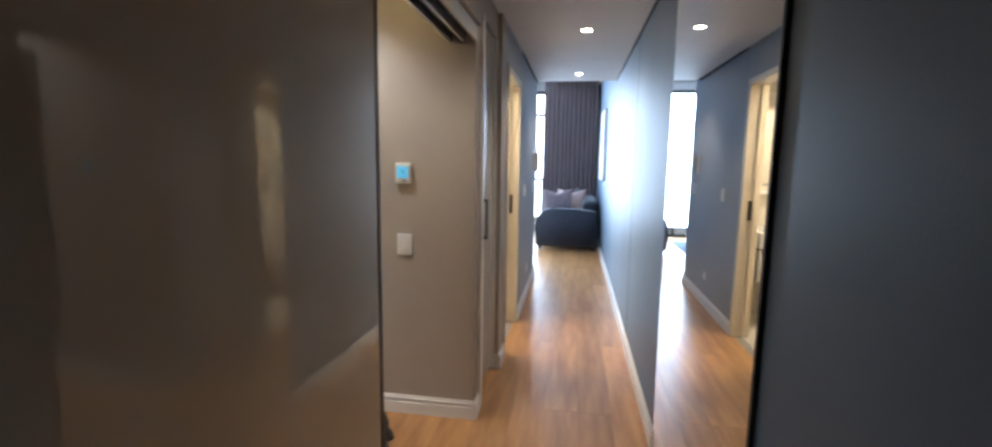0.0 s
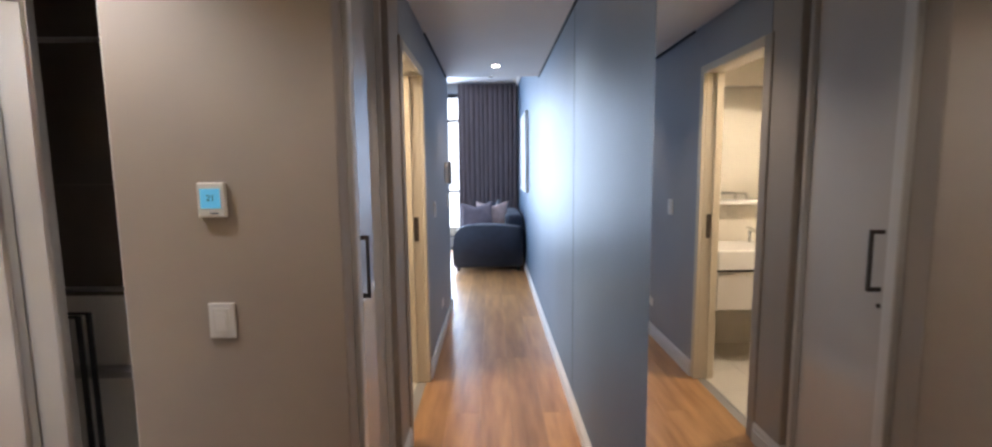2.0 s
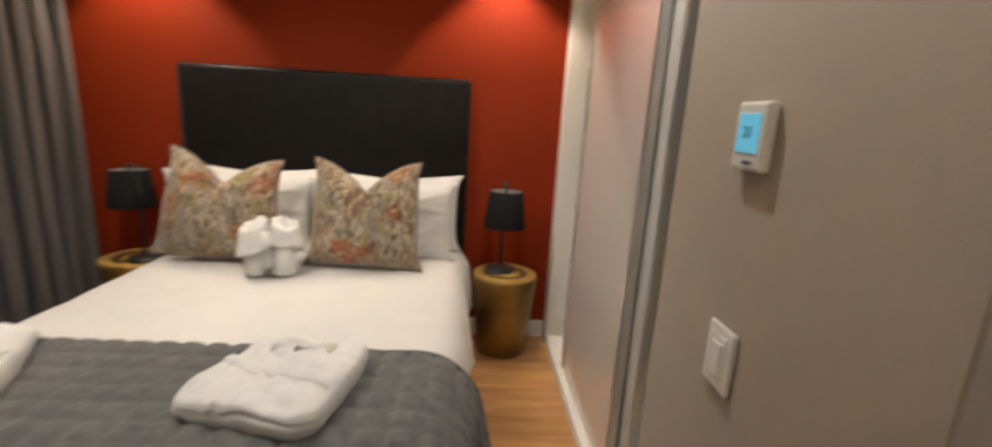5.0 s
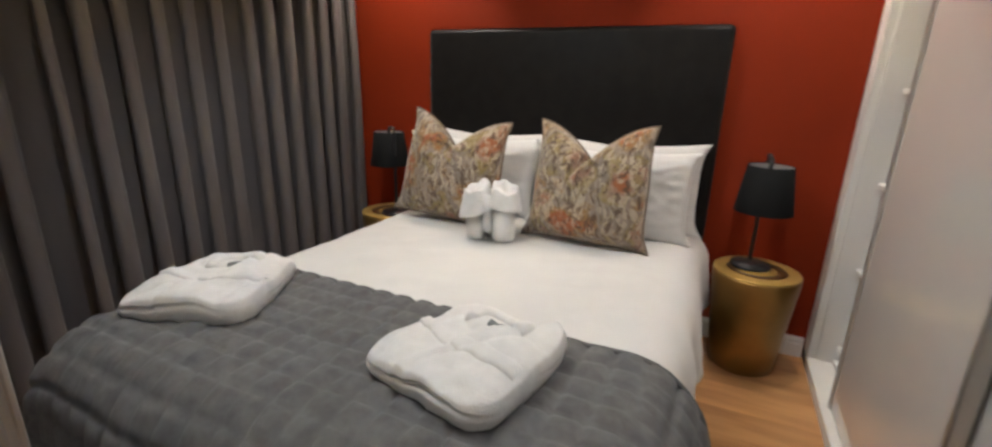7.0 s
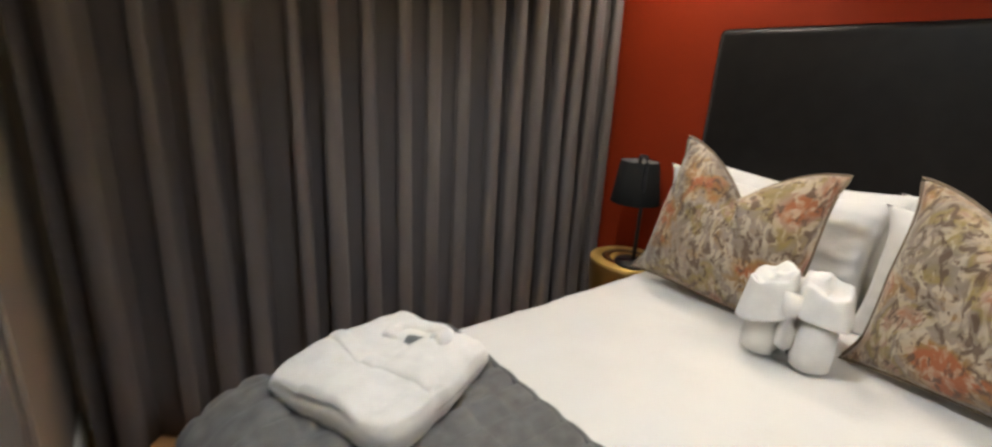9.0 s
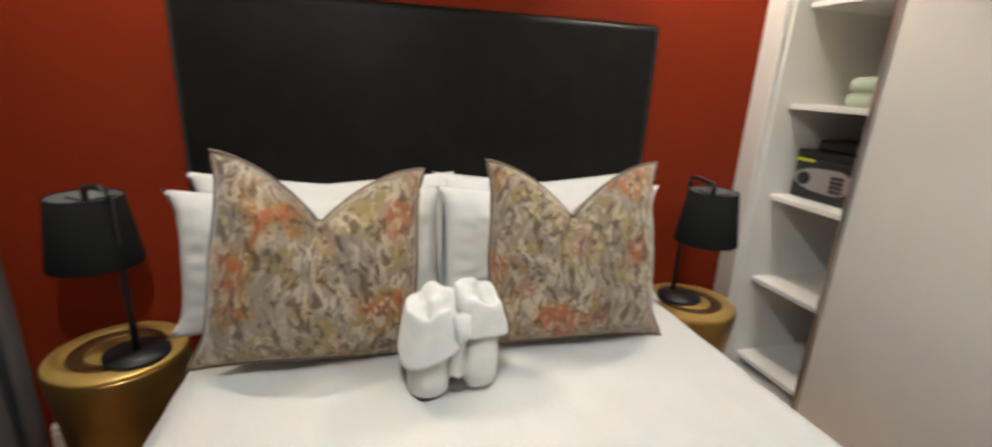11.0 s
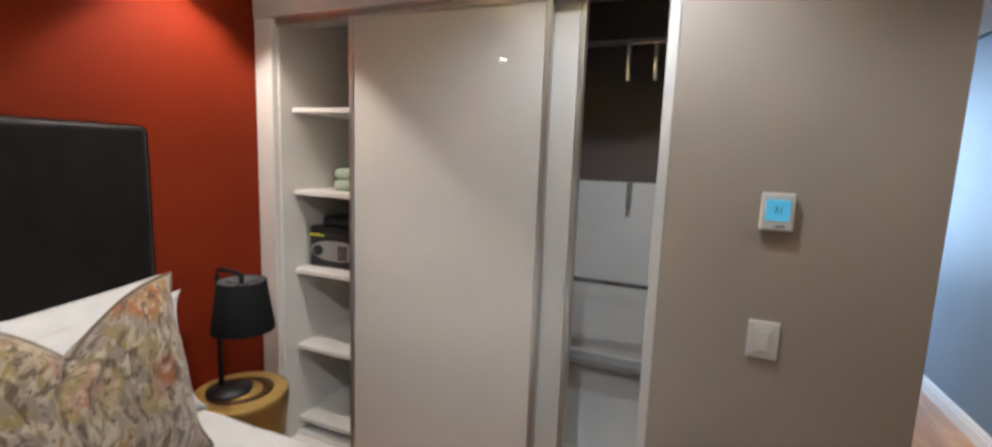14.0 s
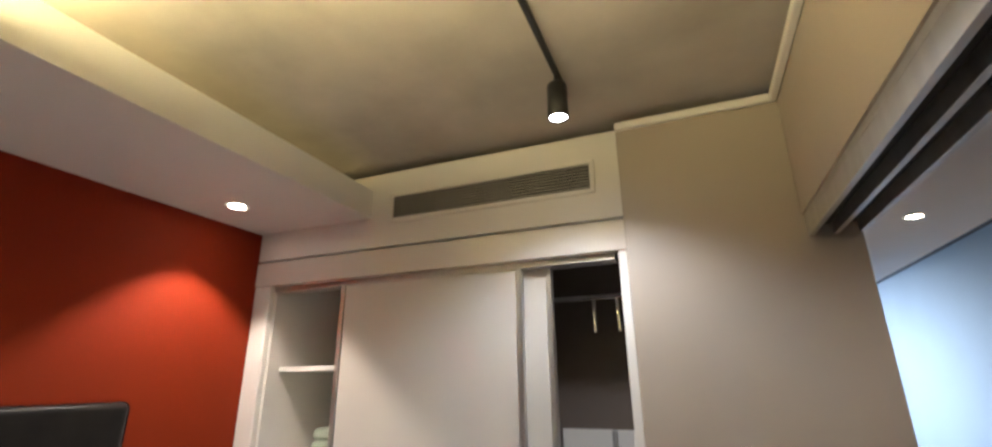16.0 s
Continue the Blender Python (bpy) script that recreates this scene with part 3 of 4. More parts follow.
def track_spot(x, y, z, y0, y1, heads, label):
    t = thing("track_light", x, y, z, label, "track light")
    part("track", box(-0.009, 0.009, y0, y1, -0.016, -0.001, 0.002), M_BLACK, t)
    for hy in heads:
        hd = lathe([(0.024, -0.05), (0.032, -0.06), (0.034, -0.175), (0.030, -0.18), (0.028, -0.165)], 24)
        box(-0.006, 0.006, -0.006, 0.006, -0.06, -0.02, bm=hd)
        for v in hd.verts:
            v.co.y += hy
        s = part("head", hd, M_BLACK, t, "black cylindrical spot head", True)
        ln = lathe([(0.0275, -0.172), (0.0275, -0.168)], 20)
        for v in ln.verts:
            v.co.y += hy
        part("lens", ln, M_SPOTLENS, s, "bright lit lens")


# Head at -1.30 is unseen, added to carry the second beam.
track_spot(-1.08, 2.25, SLAB_Z, -2.0, 0.12, (0.0, -1.30), "black ceiling track with a lit cylindrical spot and an added one")
track_spot(0.22, 8.25, 2.95, -0.5, 0.35, (0.0, -0.3), "black ceiling track with two cylindrical spots")
cv = thing("cove_strip", -2.24, 1.3, 2.376, "warm yellow light strip inside the cove", "light strip")
part("strip", box(-0.02, 0.02, -1.5, 1.36, 0, 0.012, 0.002), M_COVE, cv)

# ---- wardrobe ----
wd = thing("wardrobe", RED_X, ROBE_Y, 0.0, "white built-in wardrobe, sliding doors half open", "wardrobe")
W = 1.80
part("stile", box(0.003, 0.105, -0.004, 0.03, 0, 2.06, 0.003), M_WHITE, wd)
part("stile", box(W - 0.035, W - 0.002, -0.003, 0.10, 0, 2.06, 0.003), M_TRIM, wd)
part("pelmet", box(0.003, W - 0.002, -0.010, 0.02, 2.06, 2.178, 0.003), M_GLOSSW, wd, "white gloss pelmet")
part("upper_panel", box(0.003, W - 0.002, -0.008, 0.02, 2.188, 2.545, 0.002), M_CEIL, wd, "painted access panel over the wardrobe")
part("plinth", box(0.003, W - 0.002, -0.004, 0.10, 0, 0.055, 0.003), M_WHITE, wd)
part("top_track", box(0.10, W - 0.05, 0.02, 0.10, 2.035, 2.06), M_ALU, wd, "aluminium top track")
part("side", box(0.095, 0.113, 0.03, 0.61, 0.055, 2.2), M_WHITE, wd)
part("side", box(W - 0.02, W - 0.002, 0.10, 0.61, 0.055, 2.2), M_WHITE, wd)
part("divider", box(0.64, 0.658, 0.11, 0.61, 0.055, 2.2), M_WHITE, wd)
part("top_board", box(0.10, W - 0.02, 0.10, 0.61, 2.2, 2.22), M_WHITE, wd)
part("bottom_board", box(0.10, W - 0.02, 0.10, 0.61, 0.055, 0.075), M_WHITE, wd)
part("back_board", box(0.10, 0.64, 0.60, 0.615, 0.075, 2.2), M_WHITE, wd)
# Upper and left boards are darkened for the shade behind the doors.
part("back_board", box(0.658, W - 0.02, 0.60, 0.615, 1.40, 2.2), M_SHADEDBACK, wd, "back board darkened for the shade in the hanging space")
part("back_board", box(0.658, 1.37, 0.585, 0.599, 0.90, 1.399), M_SHADEDBACK, wd, "back board darkened for the shade in the hanging space")
part("back_board", box(1.372, W - 0.02, 0.585, 0.60, 0.075, 1.40), M_WHITE, wd)
part("back_board", box(0.658, 1.37, 0.585, 0.60, 0.075, 0.898), M_WHITE, wd)
for z in (0.15, 0.534, 0.918, 1.301, 1.685):
    part("shelf", box(0.113, 0.64, 0.10, 0.60, z - 0.022, z, 0.002), M_WHITE, wd)
part("ledge", box(0.658, W - 0.02, 0.50, 0.585, 0.545, 0.575, 0.003), M_SILVER, wd, "grey ledge")
part("rail", tube([(0.66, 0.38, 0.98), (W - 0.02, 0.38, 0.98)], 0.012, 12), M_CHROME, wd, "chrome hanging rail")
part("rail", tube([(0.66, 0.34, 1.95), (W - 0.02, 0.34, 1.95)], 0.012, 12), M_CHROME, wd, "chrome hanging rail")
part("hook", box(1.60, 1.62, 0.55, 0.585, 1.28, 1.40, 0.004), M_SILVER, wd, "grey hook")
for x in (1.60, 1.70):
    part("clip", tube([(x, 0.34, 1.94), (x, 0.33, 1.88), (x + 0.006, 0.32, 1.80)], 0.009, 8), M_CHROME, wd, "chrome hanger clip")


def wardrobe_door(x0, x1, y, label):
    d = part("door", box(x0 + 0.022, x1 - 0.022, y, y + 0.018, 0.06, 2.045, 0.002), M_GLOSSLIT, wd, label)
    for a in (x0, x1 - 0.022):
        e = box(a, a + 0.022, y - 0.008, y + 0.026, 0.058, 2.05, 0.003)
        part("edge_profile", e, M_ALU, d, "aluminium edge profile")


wardrobe_door(0.505, 1.38, 0.030, "wide pinkish beige gloss sliding door")
wardrobe_door(0.62, 1.492, 0.066, "beige gloss sliding door behind the first")

gr = thing("air_grille", -1.512, ROBE_Y - 0.012, 2.365, "white-framed air grille with thin pale slats", "grille")
for x0, x1, z0, z1 in ((-0.465, 0.465, 0.052, 0.070), (-0.465, 0.465, -0.070, -0.052), (-0.465, -0.447, -0.052, 0.052), (0.447, 0.465, -0.052, 0.052)):
    part("frame", box(x0, x1, -0.010, 0.003, z0, z1, 0.002), M_CEIL, gr)
# Black sheet in place of the unlit duct behind the slats.
part("backing", box(-0.447, 0.447, 0.0, 0.003, -0.052, 0.052), M_DARKGAP, gr)
for i in range(8):
    z = -0.044 + i * 0.0126
    part("slat", box(-0.447, 0.447, -0.006, -0.004, z - 0.0019, z + 0.0019), M_SILVER, gr)
for x in (-0.23, 0.0, 0.23):
    part("mullion", box(x - 0.003, x + 0.003, -0.003, 0.0, -0.052, 0.052), M_DARKGAP, gr)

# in the wardrobe
safe = thing("safe", -2.475, 2.86, 0.918, "small black electronic safe on a wardrobe shelf", "safe")
part("body", box(-0.16, 0.16, 0.0, 0.24, 0.0, 0.20, 0.006), M_SAFE, safe)
part("door", box(-0.15, 0.15, -0.008, 0.0, 0.01, 0.165, 0.003), M_SAFE, safe)
fc = bmesh.new()
ring = []
for k in range(40):
    a = 2 * math.pi * k / 40
    cx, sx = math.cos(a), math.sin(a)
    ring.append((-0.01 + 0.125 * math.copysign(abs(cx) ** 0.7, cx), 0.088 + (0.048 + 0.012 * cx) * math.copysign(abs(sx) ** 0.8, sx)))
f0 = [fc.verts.new((x, -0.018, z)) for x, z in ring]
f1 = [fc.verts.new((x, -0.008, z)) for x, z in ring]
fc.faces.new(f0)
fc.faces.new(f1)
for k in range(40):
    fc.faces.new((f0[k], f0[(k + 1) % 40], f1[(k + 1) % 40], f1[k]))
face = part("control_panel", fc, M_SILVER, safe, "silver control panel")
kn = lathe([(0.027, 0), (0.027, 0.012), (0.022, 0.015)], 24)
bmesh.ops.transform(kn, matrix=pose(-0.085, -0.018, 0.088, 90, 0, 0), verts=kn.verts)
part("knob", kn, M_SAFE, face, "black round knob", True)
for i in range(3):
    for j in range(4):
        part("key", box(0.035 + i * 0.019, 0.050 + i * 0.019, -0.0215, -0.018, 0.050 + j * 0.018, 0.064 + j * 0.018, 0.0015), M_SAFE, face)
part("label", box(-0.155, -0.06, -0.010, -0.0082, 0.155, 0.166), M_YELLOW, safe, "yellow sticker")
box_on = thing("black_case", -2.45, 2.89, 1.119, "flat black case lying on the safe", "case")
part("case", box(-0.13, 0.16, 0.0, 0.18, 0.0, 0.045, 0.01), M_SAFE, box_on)


def folded_towel(x, y, z, w, d, hgt, mat, label, group):
    t = thing("folded_towel", x, y, z, label, "towel", group)
    half = box(-w / 2, w / 2, 0.0, d, 0.0, hgt, hgt * 0.42, seg=5)
    for v in half.verts:
        n1 = noise.noise(Vector((v.co.x * 14 + z * 31, v.co.y * 11, v.co.z * 9)))
        v.co.z = max(0.0, v.co.z * (1 + 0.16 * n1) - 0.010 * max(0.0, -v.co.x / w))
        v.co.y += 0.010 * n1
    part("folds", half, mat, t, "", True)


for k in range(2):
    folded_towel(-2.365 + 0.008 * k, 2.86, 1.302 + k * 0.056, 0.25, 0.28, 0.06, M_MINT, "pale green folded towel stacked on a shelf", "green towels")

rack = thing("luggage_rack", -1.66, 3.0, 0.0755, "black folding luggage rack stored in the wardrobe", "luggage rack")
for y in (0.0, 0.05):
    part("leg_frame", tube([(-0.22, y, 0.0), (-0.22, y, 0.80), (0.22, y, 0.80), (0.22, y, 0.0)], 0.012), M_BLACK, rack)
for x in (-0.14, 0.0, 0.14):
    part("strap", box(x - 0.025, x + 0.025, -0.018, -0.013, 0.36, 0.81, 0.002), M_BLACK, rack)
# ---- bed ----
BX0, BX1, BY0, BY1, BTOP = -2.66, -0.66, 0.60, 2.11, 0.595
bed = thing("bed", (BX0 + BX1) / 2, (BY0 + BY1) / 2, 0.0, "double bed with a dark base and white mattress", "bed")
bl, bw = (BX1 - BX0) / 2, (BY1 - BY0) / 2
part("base", box(-bl + 0.03, bl - 0.03, -bw + 0.03, bw - 0.03, 0.08, 0.30, 0.02, seg=2), M_HEAD, bed, "dark upholstered base")
part("mattress", box(-bl + 0.01, bl - 0.01, -bw + 0.012, bw - 0.012, 0.30, BTOP - 0.045, 0.10, seg=4), M_LINEN, bed, "", True)
for x in (-bl + 0.12, bl - 0.12):
    for y in (-bw + 0.12, bw - 0.12):
        part("leg", lathe([(0.022, 0), (0.03, 0.08)], 12), M_BLACK, bed)
head = thing("headboard", RED_X, (0.535 + 2.128) / 2, 0.0, "tall charcoal upholstered headboard against the red wall", "headboard")
part("frame", box(0.003, 0.058, -0.795, 0.795, 0.0, 1.553, 0.012, seg=3), M_HEAD, head, "", True)
part("panel", box(0.0585, 0.098, -0.797, 0.797, 0.10, 1.555, 0.028, seg=5), M_HEAD, head, "padded charcoal front", True)


def drape(name, x0, x1, y0, y1, top, drop_s, drop_f, drop_h, step, mat, parent, relief, ripple, flare, label="", thick=0.012, r=0.13, bound=False):
    """Cloth over a box: top with rounded shoulders, hanging at both sides and at the foot."""
    low = max(drop_s, drop_f) * 1.08

    ia, ib, ja, jb = x0 + (r if drop_h else 0), x1 - r, y0 + r, y1 - r
    s0, s1, t0, t1 = ia - drop_h, ib + drop_f, ja - drop_s, jb + drop_s
    nu, nv = int((s1 - s0) / step), int((t1 - t0) / step)

    def f(u, v):
        s, t = s0 + u * (s1 - s0), t0 + v * (t1 - t0)
        ex, ey = max(0.0, s - ib), max(0.0, t - jb, ja - t)
        sy = 1 if t > jb else -1
        e = math.hypot(ex, ey)
        z = top + 0.006 * noise.noise(Vector((s * 2.2, t * 2.2, 3)))
        bump = relief(s, t)
        if e < 1e-6:
            return s, t, z + bump
        dx, dy = ex / e, sy * ey / e
        e = min(e, low)
        if e < r * 1.57:
            out, fall = r * math.sin(e / r), r * (1 - math.cos(e / r))
        else:
            out, fall = r, r + e - r * 1.57
        along = t if ex > ey else s
        turn = math.atan2(ey, ex) if ex and ey else 0.0
        wave = ripple * fall * math.sin(along * 12 + 1.4 * math.sin(along * 5) + 7 * turn)
        hang = min(1.0, fall / r)
        out += flare * fall + wave + bump * hang
        return min(s, ib) + dx * out, min(max(t, ja), jb) + dy * out, z - fall + bump * (1 - hang)
    b = sheet(f, nu, nv)
    o = part(name, b, mat, parent, label, True)
    for u in ((0.0, 1.0) if bound else ()):
        part("binding", tube([f(u, j / 90) for j in range(91)], 0.008, 8), mat, parent, "", True)
    sol = o.modifiers.new("thickness", "SOLIDIFY")
    sol.thickness, sol.offset = thick, -1
    return o


def wrinkle(s, t):
    a = noise.noise(Vector((s * 3.0, t * 9.0, 0.5)))
    c = noise.noise(Vector((s * 7.0 + t * 4.0, t * 3.0, 2.5)))
    return 0.006 * noise.noise(Vector((s * 6, t * 5, 1.7))) + 0.005 * (1 - abs(a)) ** 7 + 0.004 * (1 - abs(c)) ** 9


def quilted(s, t):
    q = 0.078
    a, b = (s / q) % 1.0, (t / q) % 1.0
    e = min(a, 1 - a, b, 1 - b)
    return 0.019 * min(1.0, e * 4.6) ** 0.6 + 0.0025 * noise.noise(Vector((s * 22, t * 22, 0)))


dv = thing("duvet", (BX0 + BX1) / 2, 1.36, BTOP, "plain white cotton bed cover hanging over the sides", "bed cover")
drape("cloth", -0.985, 0.99, -0.79, 0.79, 0.0, 0.44, 0.34, 0, 0.022, M_LINEN, dv, wrinkle, 0.085, 0.07)
rn = thing("bed_runner", -0.98, 1.36, BTOP + 0.018, "charcoal grey quilted runner across the bed foot", "bed runner")
drape("quilt", -0.305, 0.345, -0.81, 0.81, 0.0, 0.50, 0.52, 0, 0.0105, M_QUILT, rn, quilted, 0.07, 0.17, "", 0.014, 0.15, True)


# ---- pillows and cushions ----
def cushion_mesh(w, hgt, t, chop, sag, n=40):
    """A soft square bag standing in the xz plane, base at z = 0, with pointed corners and puckered seams."""
    b = bmesh.new()
    deep = 1.0 if chop > 0.08 else 0.0

    def at(u, v, side):
        pu, pv = 2 * u - 1, 2 * v - 1
        x = w / 2 * pu * (1 - 0.085 * (1 - pv ** 4) * abs(pu) ** 2)
        z = hgt / 2 * pv * (1 - 0.055 * (1 - pu ** 4) * abs(pv) ** 2)
        ear = max(0.0, abs(pu) + abs(pv) - 1.72) / 0.28
        x += 0.016 * ear * pu * (0.2 if pv > 0 else 1.0) - deep * 0.018 * pu * max(0.0, pv)
        up = max(0.0, (pv + 0.25) / 1.25)
        dip = max(0.0, 1 - abs(pu + 0.02) / 0.95) ** (1.2 + 0.7 * deep) * up ** 1.8
        z -= chop * dip
        th = t / 2 * (max(0.0, 1 - abs(pu) ** 2.4) ** 0.55) * (max(0.0, 1 - abs(pv) ** 2.4) ** 0.55)
        th *= 1 - 0.55 * deep * math.exp(-((pu + 0.04) / 0.20) ** 2) * up ** 1.2
        rim_in = (1 - pu ** 4) * (1 - pv ** 4)
        q = Vector((pu * 2.6, pv * 2.6, side * 4 + w * 9 + sag))
        fold = 0.014 * noise.noise(q) * rim_in
        ridge = (1 - abs(noise.noise(q * 1.4 + Vector((3, 1, 0))))) ** 6
        fold += (0.006 + 0.006 * (1 - deep)) * ridge * rim_in
        edge = max(abs(pu), abs(pv))
        pucker = 0.006 * math.sin(26 * (pu if abs(pv) > abs(pu) else pv) + sag) * max(0.0, (edge - 0.72) / 0.28) * (1 - edge ** 6)
        line = pu + 0.05 + 0.30 * (0.75 - pv) * (1 if sag < 1 else -0.7)
        crease = 0.055 * deep * math.exp(-(line / 0.045) ** 2) * max(0.0, min(1.0, (pv + 0.15) / 0.6))
        lip = 0.040 * deep * math.exp(-((line - 0.12) / 0.07) ** 2) * max(0.0, min(1.0, (pv + 0.15) / 0.6)) * rim_in
        y = -side * max(0.0, th + fold + pucker + lip - crease)
        return x, y, z + hgt / 2
    for side in (1, -1):
        sheet(lambda u, v: at(u, v, side), n, n, b)
    bmesh.ops.remove_doubles(b, verts=b.verts, dist=0.0015)
    rim = [at(i / 40, 0, 0) for i in range(40)] + [at(1, i / 40, 0) for i in range(40)] + [at(1 - i / 40, 1, 0) for i in range(40)] + [at(0, 1 - i / 40, 0) for i in range(40)]
    return b, rim


def scatter_cushion(x, y, z, lean, rz, ry, label, sag):
    t = thing("scatter_cushion", x, y, z, label, "cushion", "velvet cushions on the bed")
    t.matrix_basis = Matrix.Translation((x, y, z)) @ Euler((0, 0, radians(90 + rz))).to_matrix().to_4x4() @ Euler((radians(lean), radians(ry), 0)).to_matrix().to_4x4()
    b, rim = cushion_mesh(0.55, 0.53, 0.22, 0.15, sag)
    part("cover", b, M_PRINT, t, "mottled rust, ochre and grey velvet cover", True)
    part("piping", tube(rim, 0.0055, 6, closed=True), M_PIPE, t, "brown piped edge", True)


def pillow(x, y, z, lean, rz, w, hgt, t, label):
    o = thing("pillow", x, y, z, label, "pillow", "white bed pillows")
    o.matrix_basis = Matrix.Translation((x, y, z)) @ Euler((0, 0, radians(90 + rz))).to_matrix().to_4x4() @ Euler((radians(lean), 0, 0)).to_matrix().to_4x4()
    b, rim = cushion_mesh(w, hgt, t, 0.03, y)
    part("cover", b, M_LINEN, o, "", True)


for y, k in ((0.93, 0), (1.72, 1)):
    pillow(-2.53, y + 0.02 - 0.04 * k, BTOP - 0.005, -10, 2 * k - 1, 0.82, 0.445, 0.15, "white cotton pillow propped against the headboard")
    pillow(-2.405 + 0.03 * k, y - 0.005 - 0.035 * k, BTOP - 0.005, -14, 3 - 5 * k, 0.80, 0.425, 0.15, "white cotton pillow leaning on another pillow")
scatter_cushion(-2.165, 0.925, BTOP + 0.01, -13, 5, 6, "mottled rust and grey velvet cushion with chopped top", 2.0)
scatter_cushion(-2.145, 1.645, BTOP + 0.01, -12, -3, 0, "mottled rust and grey velvet cushion with chopped top", 0.5)


# ---- towel figure ----
def towel_figure():
    """Rolled white towels: two front leg rolls, a body behind and two draped ear folds with a trunk."""
    b = bmesh.new()

    def blob(m, sx, sy, sz, e=2.6, n=18):
        def f(u, v):
            a, c = 2 * math.pi * u, math.pi * (v - 0.5)
            ca, sa, cc, sc = math.cos(a), math.sin(a), math.cos(c), math.sin(c)
            g = lambda q: math.copysign(abs(q) ** (2 / e), q)
            p = Vector((sx * g(ca) * g(cc), sy * g(sa) * g(cc), sz * g(sc)))
            p *= 1 + 0.05 * noise.noise(p * 25 + Vector((sx * 99, sy * 50, 0)))
            return m @ p
        sheet(f, n * 2, n, b)
    def add(other):
        tmp = bpy.data.meshes.new("tmp")
        other.to_mesh(tmp)
        b.from_mesh(tmp)
        bpy.data.meshes.remove(tmp)
        other.free()
    for y in (-0.062, 0.064):
        roll = lathe([(0.002, 0.003), (0.043, 0.0), (0.049, 0.005), (0.051, 0.05), (0.048, 0.15), (0.030, 0.16)], 28)
        bmesh.ops.transform(roll, matrix=pose(0.02, y, 0, 0, 0, 0), verts=roll.verts)
        add(roll)
    blob(pose(-0.075, 0.0, 0.105), 0.085, 0.092, 0.10)

    def hood(k, y, hem, pocket):
        """One half of the draped towel: a flat-topped cape round a leg, its lip turned in."""
        def f(u, v):
            a = 2 * math.pi * u
            ca, sa = math.cos(a), math.sin(a)
            sq = (abs(ca) ** 3.2 + abs(sa) ** 3.2) ** (-1 / 3.2)
            pleat = abs(math.sin(a * 2.5 + 0.7 * k)) ** 3
            if v < 0.30:
                q = v / 0.30
                rad, z = 0.0004 + 0.0516 * q, 0.240 - pocket * (1 - q) ** 0.8 - 0.010 * pleat * q
            else:
                q = (v - 0.30) / 0.70
                rad = 0.052 + 0.021 * q ** 0.7 - 0.008 * pleat * q * (1.3 - q)
                low = hem + 0.014 * math.sin(a + 0.9 * k) - 0.014 * k * sa
                z = 0.240 - 0.010 * pleat * (1 - q) - (0.240 - low) * q
            tilt = -0.020 * k * sa * (1 - v) - 0.020 * ca * (1 - v)
            p = Vector((rad * 0.95 * ca * sq, rad * 0.98 * sa * sq, z + tilt))
            p *= 1 + 0.05 * noise.noise(Vector((p.x * 26, p.y * 26, p.z * 20 + 5 * k)))
            return 0.015 - 0.006 * k + p.x, y + p.y, p.z
        cape = sheet(f, 40, 24)
        bmesh.ops.remove_doubles(cape, verts=cape.verts, dist=0.001)
        bmesh.ops.recalc_face_normals(cape, faces=cape.faces)
        bmesh.ops.solidify(cape, geom=cape.faces[:], thickness=0.006)
        add(cape)
    hood(-1, -0.062, 0.118, 0.034)
    hood(1, 0.064, 0.135, 0.006)
    tube([(0.060, 0.002, 0.205), (0.066, 0.002, 0.16), (0.058, 0.002, 0.10), (0.048, 0.002, 0.05), (0.044, 0.002, 0.012)], 0.023, 12, b)
    o = finish("towel_figure", b, M_TOWEL, None, "", True)
    o.matrix_basis = pose(-2.03, 1.258, BTOP + 0.012, 0, 0, 8)
    tagged(o, "white towel folded into a small standing animal figure", "towel figure")


towel_figure()


